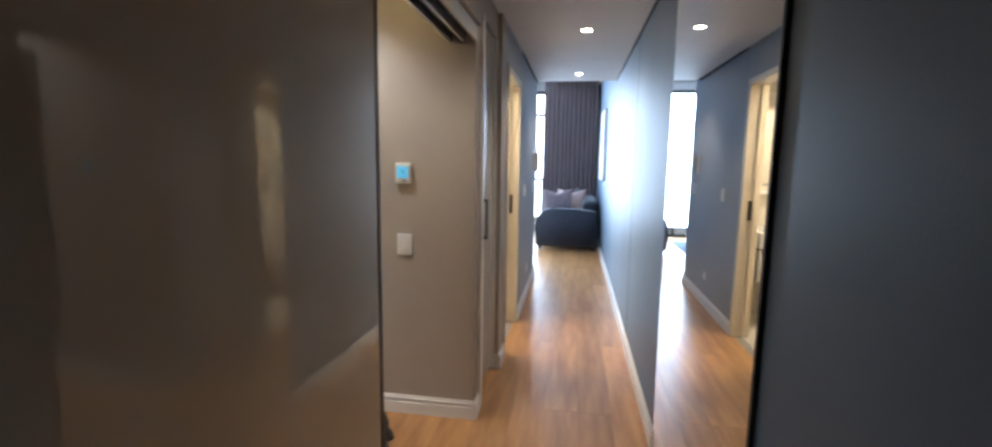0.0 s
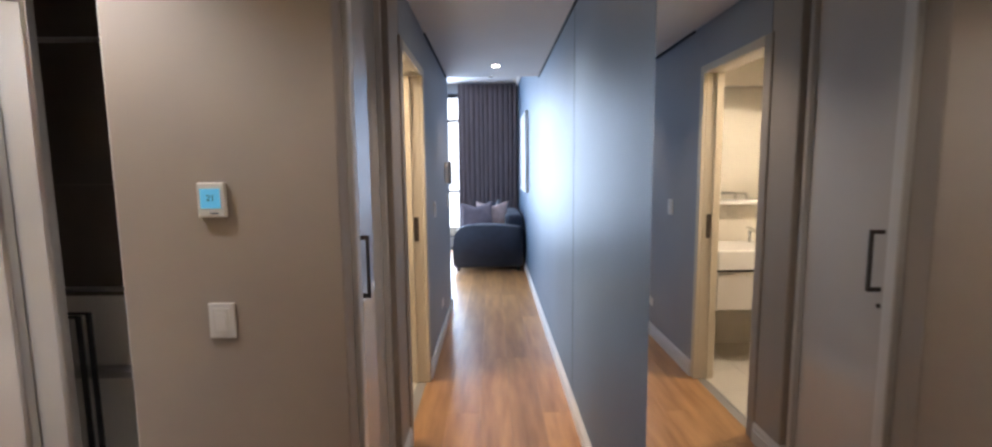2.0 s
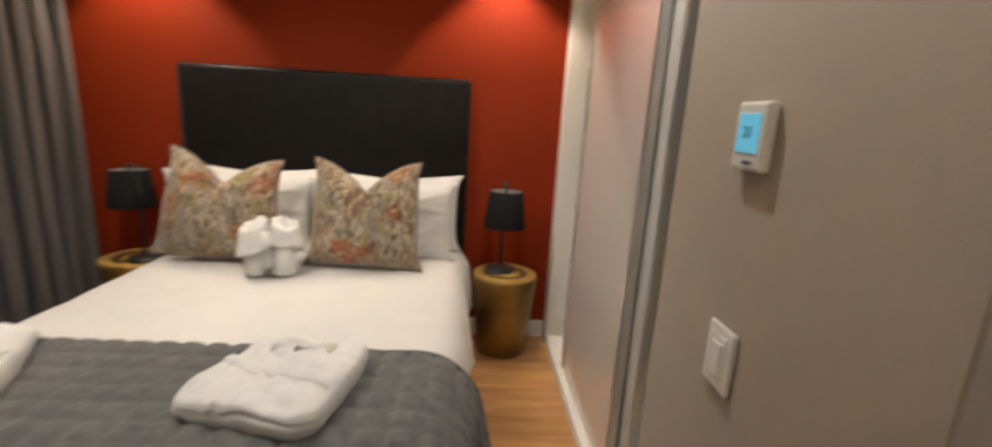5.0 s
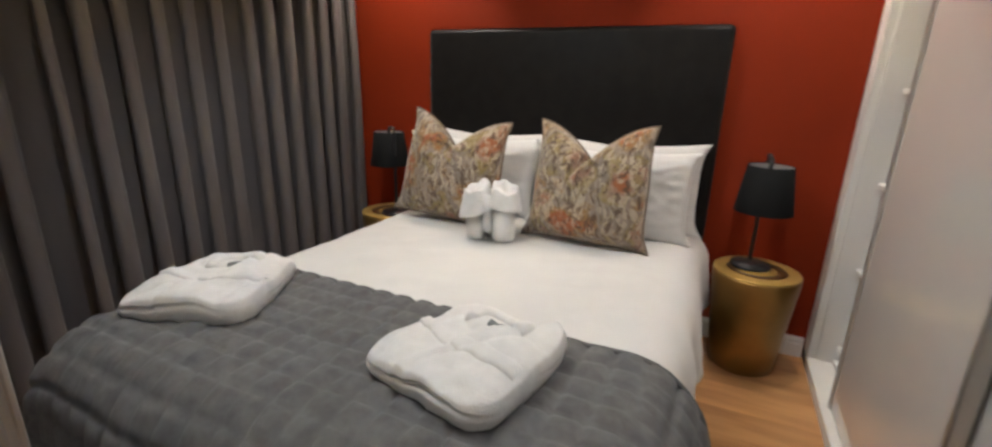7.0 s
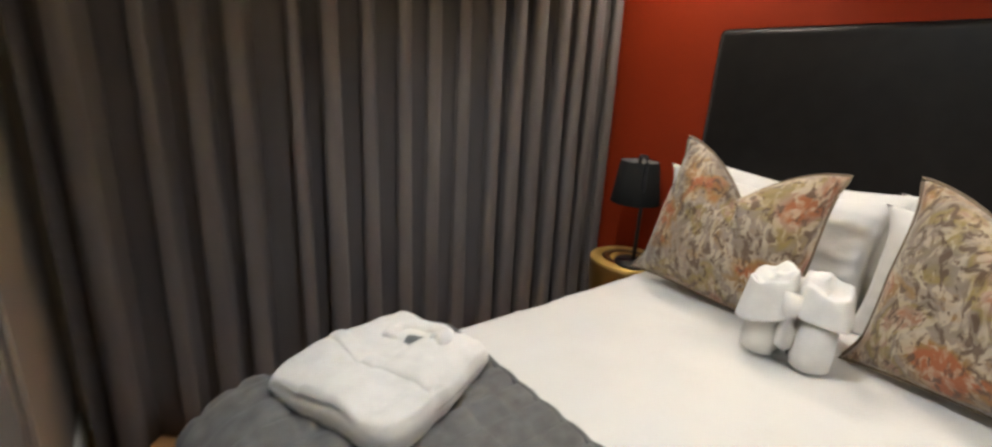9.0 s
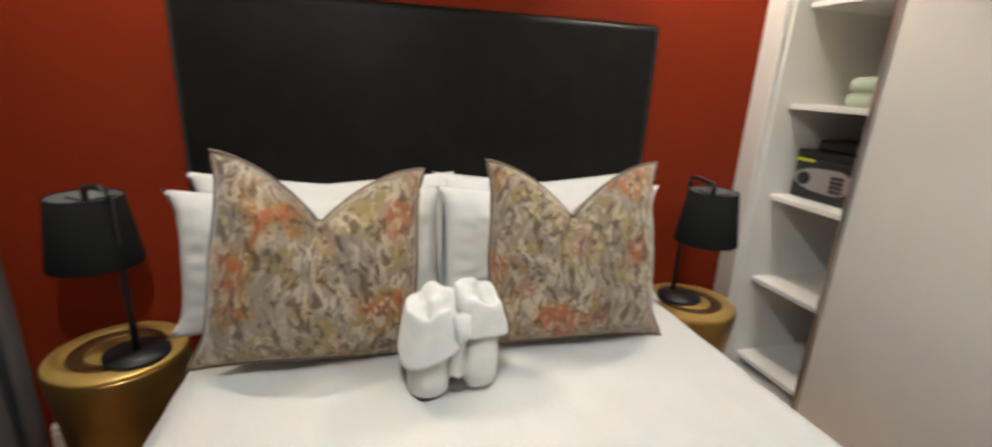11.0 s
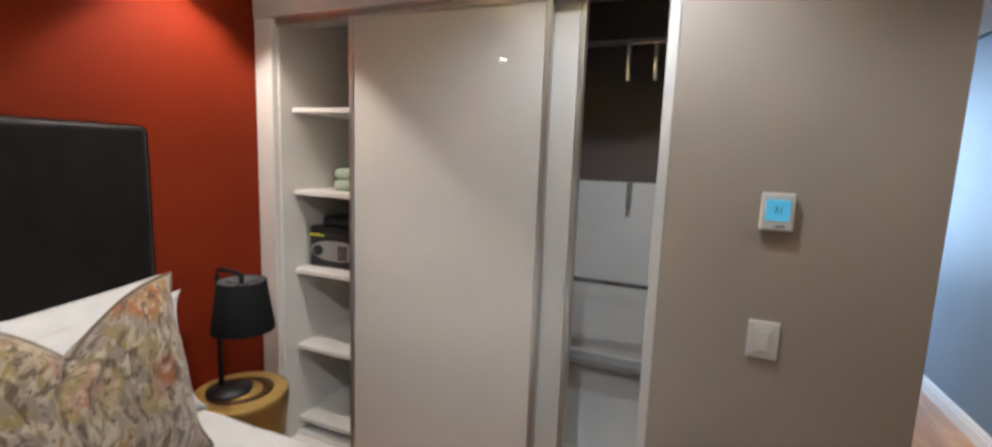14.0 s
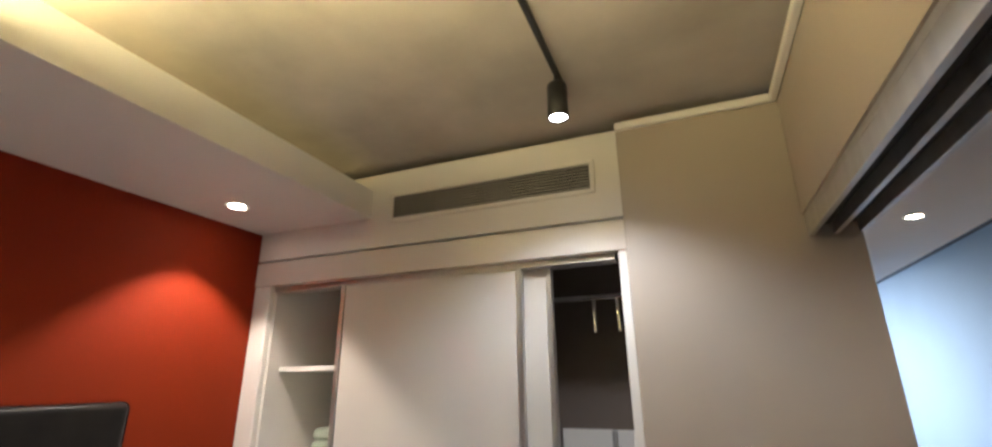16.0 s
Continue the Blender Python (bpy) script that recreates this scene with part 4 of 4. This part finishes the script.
# ---- folded bathrobes ----
def bathrobe(x, y, z, rz, label):
    """A robe folded into a soft packet: stacked layers at the sides, lapels, a belt across and a rolled collar."""
    t = thing("bathrobe", x, y, z, label, "bathrobe", "folded white bathrobes", rz)
    seed = rz * 0.37
    hh = 0.070

    def soft(d, w):
        k = max(0.0, min(1.0, 0.5 + d / w))
        return k * k * (3 - 2 * k)

    def top_at(px, py):
        n1 = noise.noise(Vector((px * 7 + seed, py * 7, seed)))
        n2 = noise.noise(Vector((px * 16 + seed, py * 19, 3 + seed)))
        zz = hh + 0.026 * n1 + 0.007 * n2
        lap = py - 0.012 - 0.45 * (0.02 - px)
        zz += 0.016 * soft(lap if px < 0.03 else py + 0.02 + 0.25 * (px - 0.03), 0.009)
        zz -= 0.014 * math.exp(-((px + 0.150) / 0.045) ** 2 - (py / 0.05) ** 2)
        zz -= 0.012 * (1 - abs(noise.noise(Vector((px * 4 + seed * 3, py * 9, 7.7))))) ** 10
        return zz

    def rim(a):
        ca, sa = math.cos(a), math.sin(a)
        k = (abs(ca) ** 7 + abs(sa) ** 7) ** (-1 / 7)
        px, py = 0.205 * ca * k, 0.195 * sa * k
        py *= 0.90 + 0.45 * (px + 0.1)
        wob = 1 + 0.05 * noise.noise(Vector((ca * 1.6 + seed, sa * 1.6, 1))) + 0.025 * noise.noise(Vector((ca * 5 + seed, sa * 5, 2)))
        return px * wob, py * wob

    def shell(u, v):
        a = 2 * math.pi * u
        rx, ry = rim(a)
        if v < 0.42:
            q = v / 0.42
            cut = 0.45 + 0.22 * math.sin(a + seed) + 0.08 * math.sin(5 * a)
            seam = math.exp(-((q - cut) / 0.07) ** 2) * (0.5 + 0.5 * math.sin(2 * a + 1.1 + seed))
            k = 0.90 + 0.085 * math.sin(math.pi * min(1.0, q * 0.85 + 0.08)) ** 0.7 - 0.05 * seam
            return rx * k, ry * k, q * (top_at(rx * 0.93, ry * 0.93) - 0.014)
        q = 1 - (v - 0.42) / 0.58
        k = q * 0.92
        drop = 0.014 * q ** 5
        return rx * k, ry * k, top_at(rx * k, ry * k) - drop
    b = sheet(shell, 96, 56)
    bmesh.ops.remove_doubles(b, verts=b.verts, dist=0.0005)
    part("body", b, M_TOWEL, t, "folded terry body", True)

    def band(u, v):
        py = -0.168 + 0.336 * v
        px = 0.035 + 0.045 * (u - 0.5) + 0.012 * math.sin(py * 14 + seed) + 0.12 * py
        lift = 0.013 * (1 - abs(2 * u - 1) ** 6) - 0.004
        return px, py, top_at(px, py) + lift - 0.012 * abs(py / 0.168) ** 8
    part("belt", sheet(band, 12, 48), M_TOWEL, t, "flat terry belt", True)
    arc = []
    for k in range(17):
        a = radians(-115 + 230 * k / 16)
        px, py = -0.098 - 0.060 * math.cos(a), 0.078 * math.sin(a)
        arc.append((px, py, top_at(px, py) - 0.009))
    cb_ = tube(arc, 0.023, 12)
    for v in cb_.verts:
        v.co += Vector((0, 0, 1)) * 0.004 * noise.noise(v.co * 30)
    part("collar", cb_, M_TOWEL, t, "rolled shawl collar", True)

    def patch(u, v):
        px, py = -0.092 + 0.03 * u, -0.020 + 0.040 * v
        return px, py + 0.01 * (0.5 - u) * (2 * v - 1), top_at(px, py) + 0.002
    part("emblem", sheet(patch, 5, 6), M_EMBLEM, t, "small grey embroidered emblem", True)


bathrobe(-1.035, 0.81, BTOP + 0.03, 22, "folded white terry bathrobe lying on the runner")
bathrobe(-1.06, 1.685, BTOP + 0.03, -14, "folded white terry bathrobe lying on the runner")


# ---- bedside tables and lamps ----
def bedside_table(x, y):
    t = thing("bedside_table", x, y, 0.0, "round antique gold drum bedside table with ringed top", "bedside table", "drum bedside tables")
    part("drum", lathe([(0.135, 0.0), (0.142, 0.004), (0.155, 0.12), (0.170, 0.28), (0.184, 0.42), (0.187, 0.462), (0.183, 0.472)], 56), M_GOLD, t, "brushed gold tapering drum", True)
    part("rim", lathe([(0.128, 0.472), (0.183, 0.472), (0.185, 0.478), (0.180, 0.483), (0.128, 0.483)], 56, cap=False), M_GOLDPALE, t, "pale gold outer ring", True)
    part("inlay", lathe([(0.128, 0.472), (0.128, 0.4815), (0.085, 0.4815), (0.085, 0.472)], 48, cap=False), M_GOLDDARK, t, "dark bronze ring", True)
    part("centre", lathe([(0.085, 0.472), (0.085, 0.483), (0.001, 0.483)], 40, cap=False), M_GOLDPALE, t, "pale gold centre", True)


def table_lamp(x, y, z, rz, reach, foot):
    t = thing("table_lamp", x, y, z, "black bedside lamp with hanging tapered fabric shade", "table lamp", "bedside lamps", rz)
    fb = lathe([(0.085, 0.0), (0.088, 0.006), (0.086, 0.016), (0.02, 0.022)], 36)
    for v in fb.verts:
        v.co.x += foot
    part("base", fb, M_BLACK, t, "round black metal foot", True)
    part("stem", tube([(0, 0, 0.015), (0, 0, 0.28), (0.0, 0, 0.49), (0.008, 0, 0.51), (0.03, 0, 0.518), (reach - 0.01, 0, 0.512), (reach, 0, 0.50), (reach, 0, 0.47)], 0.009, 10), M_BLACK, t, "bent black tube", True)
    sh = bmesh.new()
    lathe([(0.118, 0.285), (0.090, 0.487), (0.088, 0.487), (0.115, 0.287), (0.118, 0.285)], 40, sh, cap=False)
    for v in sh.verts:
        v.co.x += reach
    s = part("shade", sh, M_SHADE, t, "black tapered fabric shade", True)
    li = lathe([(0.1135, 0.288), (0.0868, 0.485)], 40, cap=False)
    for v in li.verts:
        v.co.x += reach
    part("lining", li, M_SHADEIN, s, "silver lining", True)
    sp = tube([(reach - 0.085, 0, 0.47), (reach + 0.085, 0, 0.47)], 0.003, 6)
    tube([(reach, -0.085, 0.47), (reach, 0.085, 0.47)], 0.003, 6, sp)
    part("spider", sp, M_BLACK, s)
    bu = lathe([(0.014, 0.47), (0.014, 0.43), (0.026, 0.40), (0.028, 0.375), (0.015, 0.35)], 16)
    for v in bu.verts:
        v.co.x += reach
    part("bulb", bu, M_CERAMIC, s, "unlit bulb", True)


bedside_table(-2.555, 2.375)
bedside_table(-2.55, 0.315)
table_lamp(-2.63, 2.345, 0.4835, 2, 0.135, 0.045)
table_lamp(-2.50, 0.385, 0.4835, 235, 0.10, 0.0)


# ---- curtains ----
def curtain(name, x0, x1, y, z0, z1, waves, depth, mat, label, seed, lap=0.03, crest=1.5):
    rnd = random.Random(seed)
    t = thing(name, (x0 + x1) / 2, y, z0, label, "curtain")
    ph = [rnd.uniform(-0.9, 0.9) for _ in range(waves + 3)]
    am = [rnd.uniform(0.55, 1.1) for _ in range(waves + 3)]

    def f(u, v):
        q = u * waves
        i = int(q)
        k = q - i
        p = ph[i] * (1 - k) + ph[i + 1] * k
        a = am[i] * (1 - k) + am[i + 1] * k
        spread = 0.75 + 0.25 * (1 - v)
        w = 2 * math.pi * (q + 0.22 * p)
        s = math.sin(w)
        yy = depth * a * spread * (2 * ((1 + s) / 2) ** crest - 1) + 0.012 * noise.noise(Vector((u * 6, v * 2, seed)))
        xx = (x0 - x1) / 2 + u * (x1 - x0) + lap * math.sin(2 * w) * spread
        return xx, yy, v * (z1 - z0)
    o = part("cloth", sheet(f, waves * 26, 14), mat, t, "", True)
    sol = o.modifiers.new("thickness", "SOLIDIFY")
    sol.thickness = 0.004
    part("heading", box((x0 - x1) / 2, (x1 - x0) / 2, -0.012, 0.012, z1 - z0 - 0.03, z1 - z0 + 0.0), mat, t)
    return t


curtain("curtain", RED_X + 0.03, -1.50, -0.10, 0.015, 2.31, 9, 0.15, M_DRAPE, "heavy grey floor-length curtain drawn closed", 4, 0.052, 0.85)
curtain("curtain", -1.52, -0.42, -0.10, 0.015, 2.31, 8, 0.15, M_DRAPE, "heavy grey floor-length curtain drawn closed", 9, 0.052, 0.85)
cr = thing("curtain_rail", -1.6, -0.105, 2.31, "slim white curtain rail", "curtain rail")
part("rail", box(-1.17, 1.15, -0.02, 0.02, 0.0, 0.02, 0.003), M_TRIM, cr)
curtain("curtain", -0.33, 0.66, END_Y - 0.16, 0.015, 2.93, 12, 0.045, M_LDRAPE, "plum grey floor-length curtain drawn beside the window", 21)

# ---- bathroom things ----
van = thing("vanity", -1.0, 4.94, 0.42, "white wall-hung vanity with drawer and basin", "vanity")
part("drawer", box(-0.55, 0.55, -0.46, -0.01, 0.0, 0.28, 0.004), M_GLOSSW, van)
# Thin black slab drawn for the shade under the basin.
part("shadow_gap", box(-0.54, 0.54, -0.44, -0.01, 0.28, 0.295), M_DARKGAP, van)
part("basin", box(-0.56, 0.56, -0.48, -0.005, 0.295, 0.44, 0.012, seg=2), M_CERAMIC, van, "white ceramic basin")
part("tap", tube([(0.15, -0.12, 0.44), (0.15, -0.12, 0.53), (0.15, -0.14, 0.545), (0.15, -0.24, 0.535), (0.15, -0.25, 0.52)], 0.014, 12), M_CHROME, van, "chrome basin tap", True)
part("tap_lever", box(0.143, 0.157, -0.13, -0.06, 0.55, 0.562, 0.003), M_CHROME, van)
ts = thing("tile_ledge", -1.0, 4.948, 1.16, "pale tiled ledge below the bathroom mirror", "ledge")
part("ledge", box(-0.79, 0.64, -0.10, 0.0, 0.0, 0.03, 0.003), M_CERAMIC, ts)
bm_ = thing("bathroom_mirror", -1.0, 4.948, 1.195, "large frameless bathroom mirror above the ledge", "mirror")
part("mirror_pane", box(-0.79, 0.64, -0.02, -0.012, 0.0, 0.88, 0.001), M_MIRROR, bm_)
part("backing", box(-0.78, 0.63, -0.012, 0.0, 0.01, 0.87), M_TRIM, bm_)
tr_ = thing("towel_rail", -0.62, 4.84, 1.24, "chrome towel rail with round ends", "towel rail")
part("bar", tube([(-0.2, 0, 0), (0.2, 0, 0)], 0.009, 10), M_CHROME, tr_)
for x in (-0.2, 0.2):
    part("bracket", tube([(x, 0, 0), (x, 0, -0.045)], 0.008, 8), M_CHROME, tr_)

# ---- living room things ----
sofa = thing("sofa", 0.13, 8.74, 0.0, "navy blue upholstered sofa with rounded arms", "sofa")


def arm(y0, y1):
    b = bmesh.new()
    pr = [(-0.47, 0.06), (-0.48, 0.36), (-0.46, 0.50), (-0.40, 0.60), (-0.30, 0.655), (-0.10, 0.675), (0.20, 0.665), (0.45, 0.64), (0.525, 0.62), (0.53, 0.06)]
    a = [b.verts.new((x, y0, z)) for x, z in pr]
    c = [b.verts.new((x, y1, z)) for x, z in pr]
    b.faces.new(a)
    b.faces.new(c)
    for k in range(len(pr)):
        b.faces.new((a[k], a[(k + 1) % len(pr)], c[(k + 1) % len(pr)], c[k]))
    bmesh.ops.bevel(b, geom=b.edges[:], offset=0.025, segments=3, affect="EDGES")
    return b


part("arm", arm(-0.86, -0.62), M_NAVY, sofa, "rounded navy arm", True)
part("arm", arm(0.62, 0.86), M_NAVY, sofa, "rounded navy arm", True)
part("seat", box(-0.45, 0.30, -0.62, 0.62, 0.12, 0.49, 0.06, seg=3), M_NAVY, sofa, "", True)
part("backrest", box(0.28, 0.53, -0.64, 0.64, 0.10, 0.80, 0.07, seg=3), M_NAVY, sofa, "", True)
for x in (-0.40, 0.46):
    for y in (-0.78, 0.78):
        part("foot", lathe([(0.022, 0.0), (0.028, 0.062)], 12), M_BLACK, sofa).location = (x, y, 0)


def sofa_cushion(x, y, z, lean, rz, mat, label):
    t = thing("sofa_cushion", x, y, z, label, "cushion", "cushions on the sofa")
    t.matrix_basis = pose(x, y, z, 0, 0, rz) @ pose(0, 0, 0, lean, 0, 0)
    b, rim = cushion_mesh(0.52, 0.50, 0.16, 0.07, 0, 22)
    part("cover", b, mat, t, "", True)


sofa_cushion(0.0, 8.32, 0.485, -16, 12, M_LILAC, "grey mauve square cushion leaning on the sofa arm")
sofa_cushion(0.20, 8.50, 0.485, -18, -8, M_PINK, "dusty pink square cushion leaning on another")
sofa_cushion(0.36, 8.84, 0.485, -14, 70, M_NAVY, "navy square cushion against the sofa back")
pic = thing("picture", RIGHT_X, 7.95, 1.15, "pale abstract print in a slim white frame", "picture")
part("print", box(-0.03, -0.004, -0.52, 0.52, 0.02, 1.03), M_PAPER, pic)
for y0, y1, z0, z1 in ((-0.55, -0.52, 0, 1.05), (0.52, 0.55, 0, 1.05), (-0.52, 0.52, 0, 0.02), (-0.52, 0.52, 1.03, 1.05)):
    part("frame", box(-0.042, -0.002, y0, y1, z0, z1, 0.003), M_TRIM, pic)
rug = thing("rug", -1.2, 8.2, 0.001, "blue low-pile rug on the living room floor", "rug")
part("pile", box(-0.75, 0.55, -1.1, 1.0, 0.0, 0.012, 0.004), material("blue_rug_pile", (0.05, 0.09, 0.17), 0.9, vary=0.3, scale=20, bump=0.6, bump_scale=200), rug)

# ---- balcony and distance ----
setting("balcony", box(-4.4, 1.2, 9.95, 11.7, -0.3, -0.03), M_CONC, "grey screed balcony floor outside", "balcony")
rl = thing("balcony_railing", -1.6, 11.2, -0.03, "dark metal balcony railing with upright bars", "railing")
part("handrail", box(-2.7, 2.7, -0.025, 0.025, 1.02, 1.06, 0.004), M_BLACK, rl)
for x in (-2.66, 0.0, 2.66):
    part("post", box(x - 0.02, x + 0.02, -0.02, 0.02, 0.0, 1.03, 0.003), M_BLACK, rl)
part("bottom_rail", box(-2.7, 2.7, -0.015, 0.015, 0.08, 0.11), M_BLACK, rl)
for k in range(50):
    x = -2.68 + k * 0.109
    part("bar", box(x - 0.007, x + 0.007, -0.007, 0.007, 0.11, 1.02), M_BLACK, rl)
setting("backdrop", box(-140, 140, 90, 91, -9, 90), glow("bright_haze", (0.86, 0.93, 1.0), 3.2), "pale bright hazy sky behind the balcony", "backdrop")
setting("ground", box(-400, 400, 12.5, 800, -9.2, -9.0), M_GROUND, "pale ground far below the balcony", "ground")


# ---- oak boards ----
fl = bpy.data.objects["floor"]
rnd = random.Random(3)
BW = 0.188
board = {}


def plank(x, y0, y1):
    n = max(1, round((y1 - y0) / 0.05))
    key = n
    if key not in board:
        o = finish("plank", box(0.0003, BW - 0.0003, 0.0003, n * 0.05 - 0.0003, -0.018, 0.0, 0.0008), M_OAK, fl)
        board[key] = o.data
    else:
        o = new("plank", board[key])
        o.parent = fl
    o.location = (x, y0, 0)


def run(x, ya, yb):
    y = ya - rnd.choice((0.2, 0.55, 0.9, 1.25, 1.6))
    while y < yb - 0.04:
        e = y + 1.9
        a, b = max(y, ya), min(e, yb)
        if b - a > 0.06:
            plank(x, round(a / 0.05) * 0.05, round(b / 0.05) * 0.05)
        y = e


for i in range(25):
    x = 0.70 - (i + 1) * BW
    if x > -0.25:
        run(x, -1.3, END_Y)
    else:
        run(x, LIVING_Y - 0.1, END_Y)
        if x > -3.0:
            run(x, -0.35, 3.3)
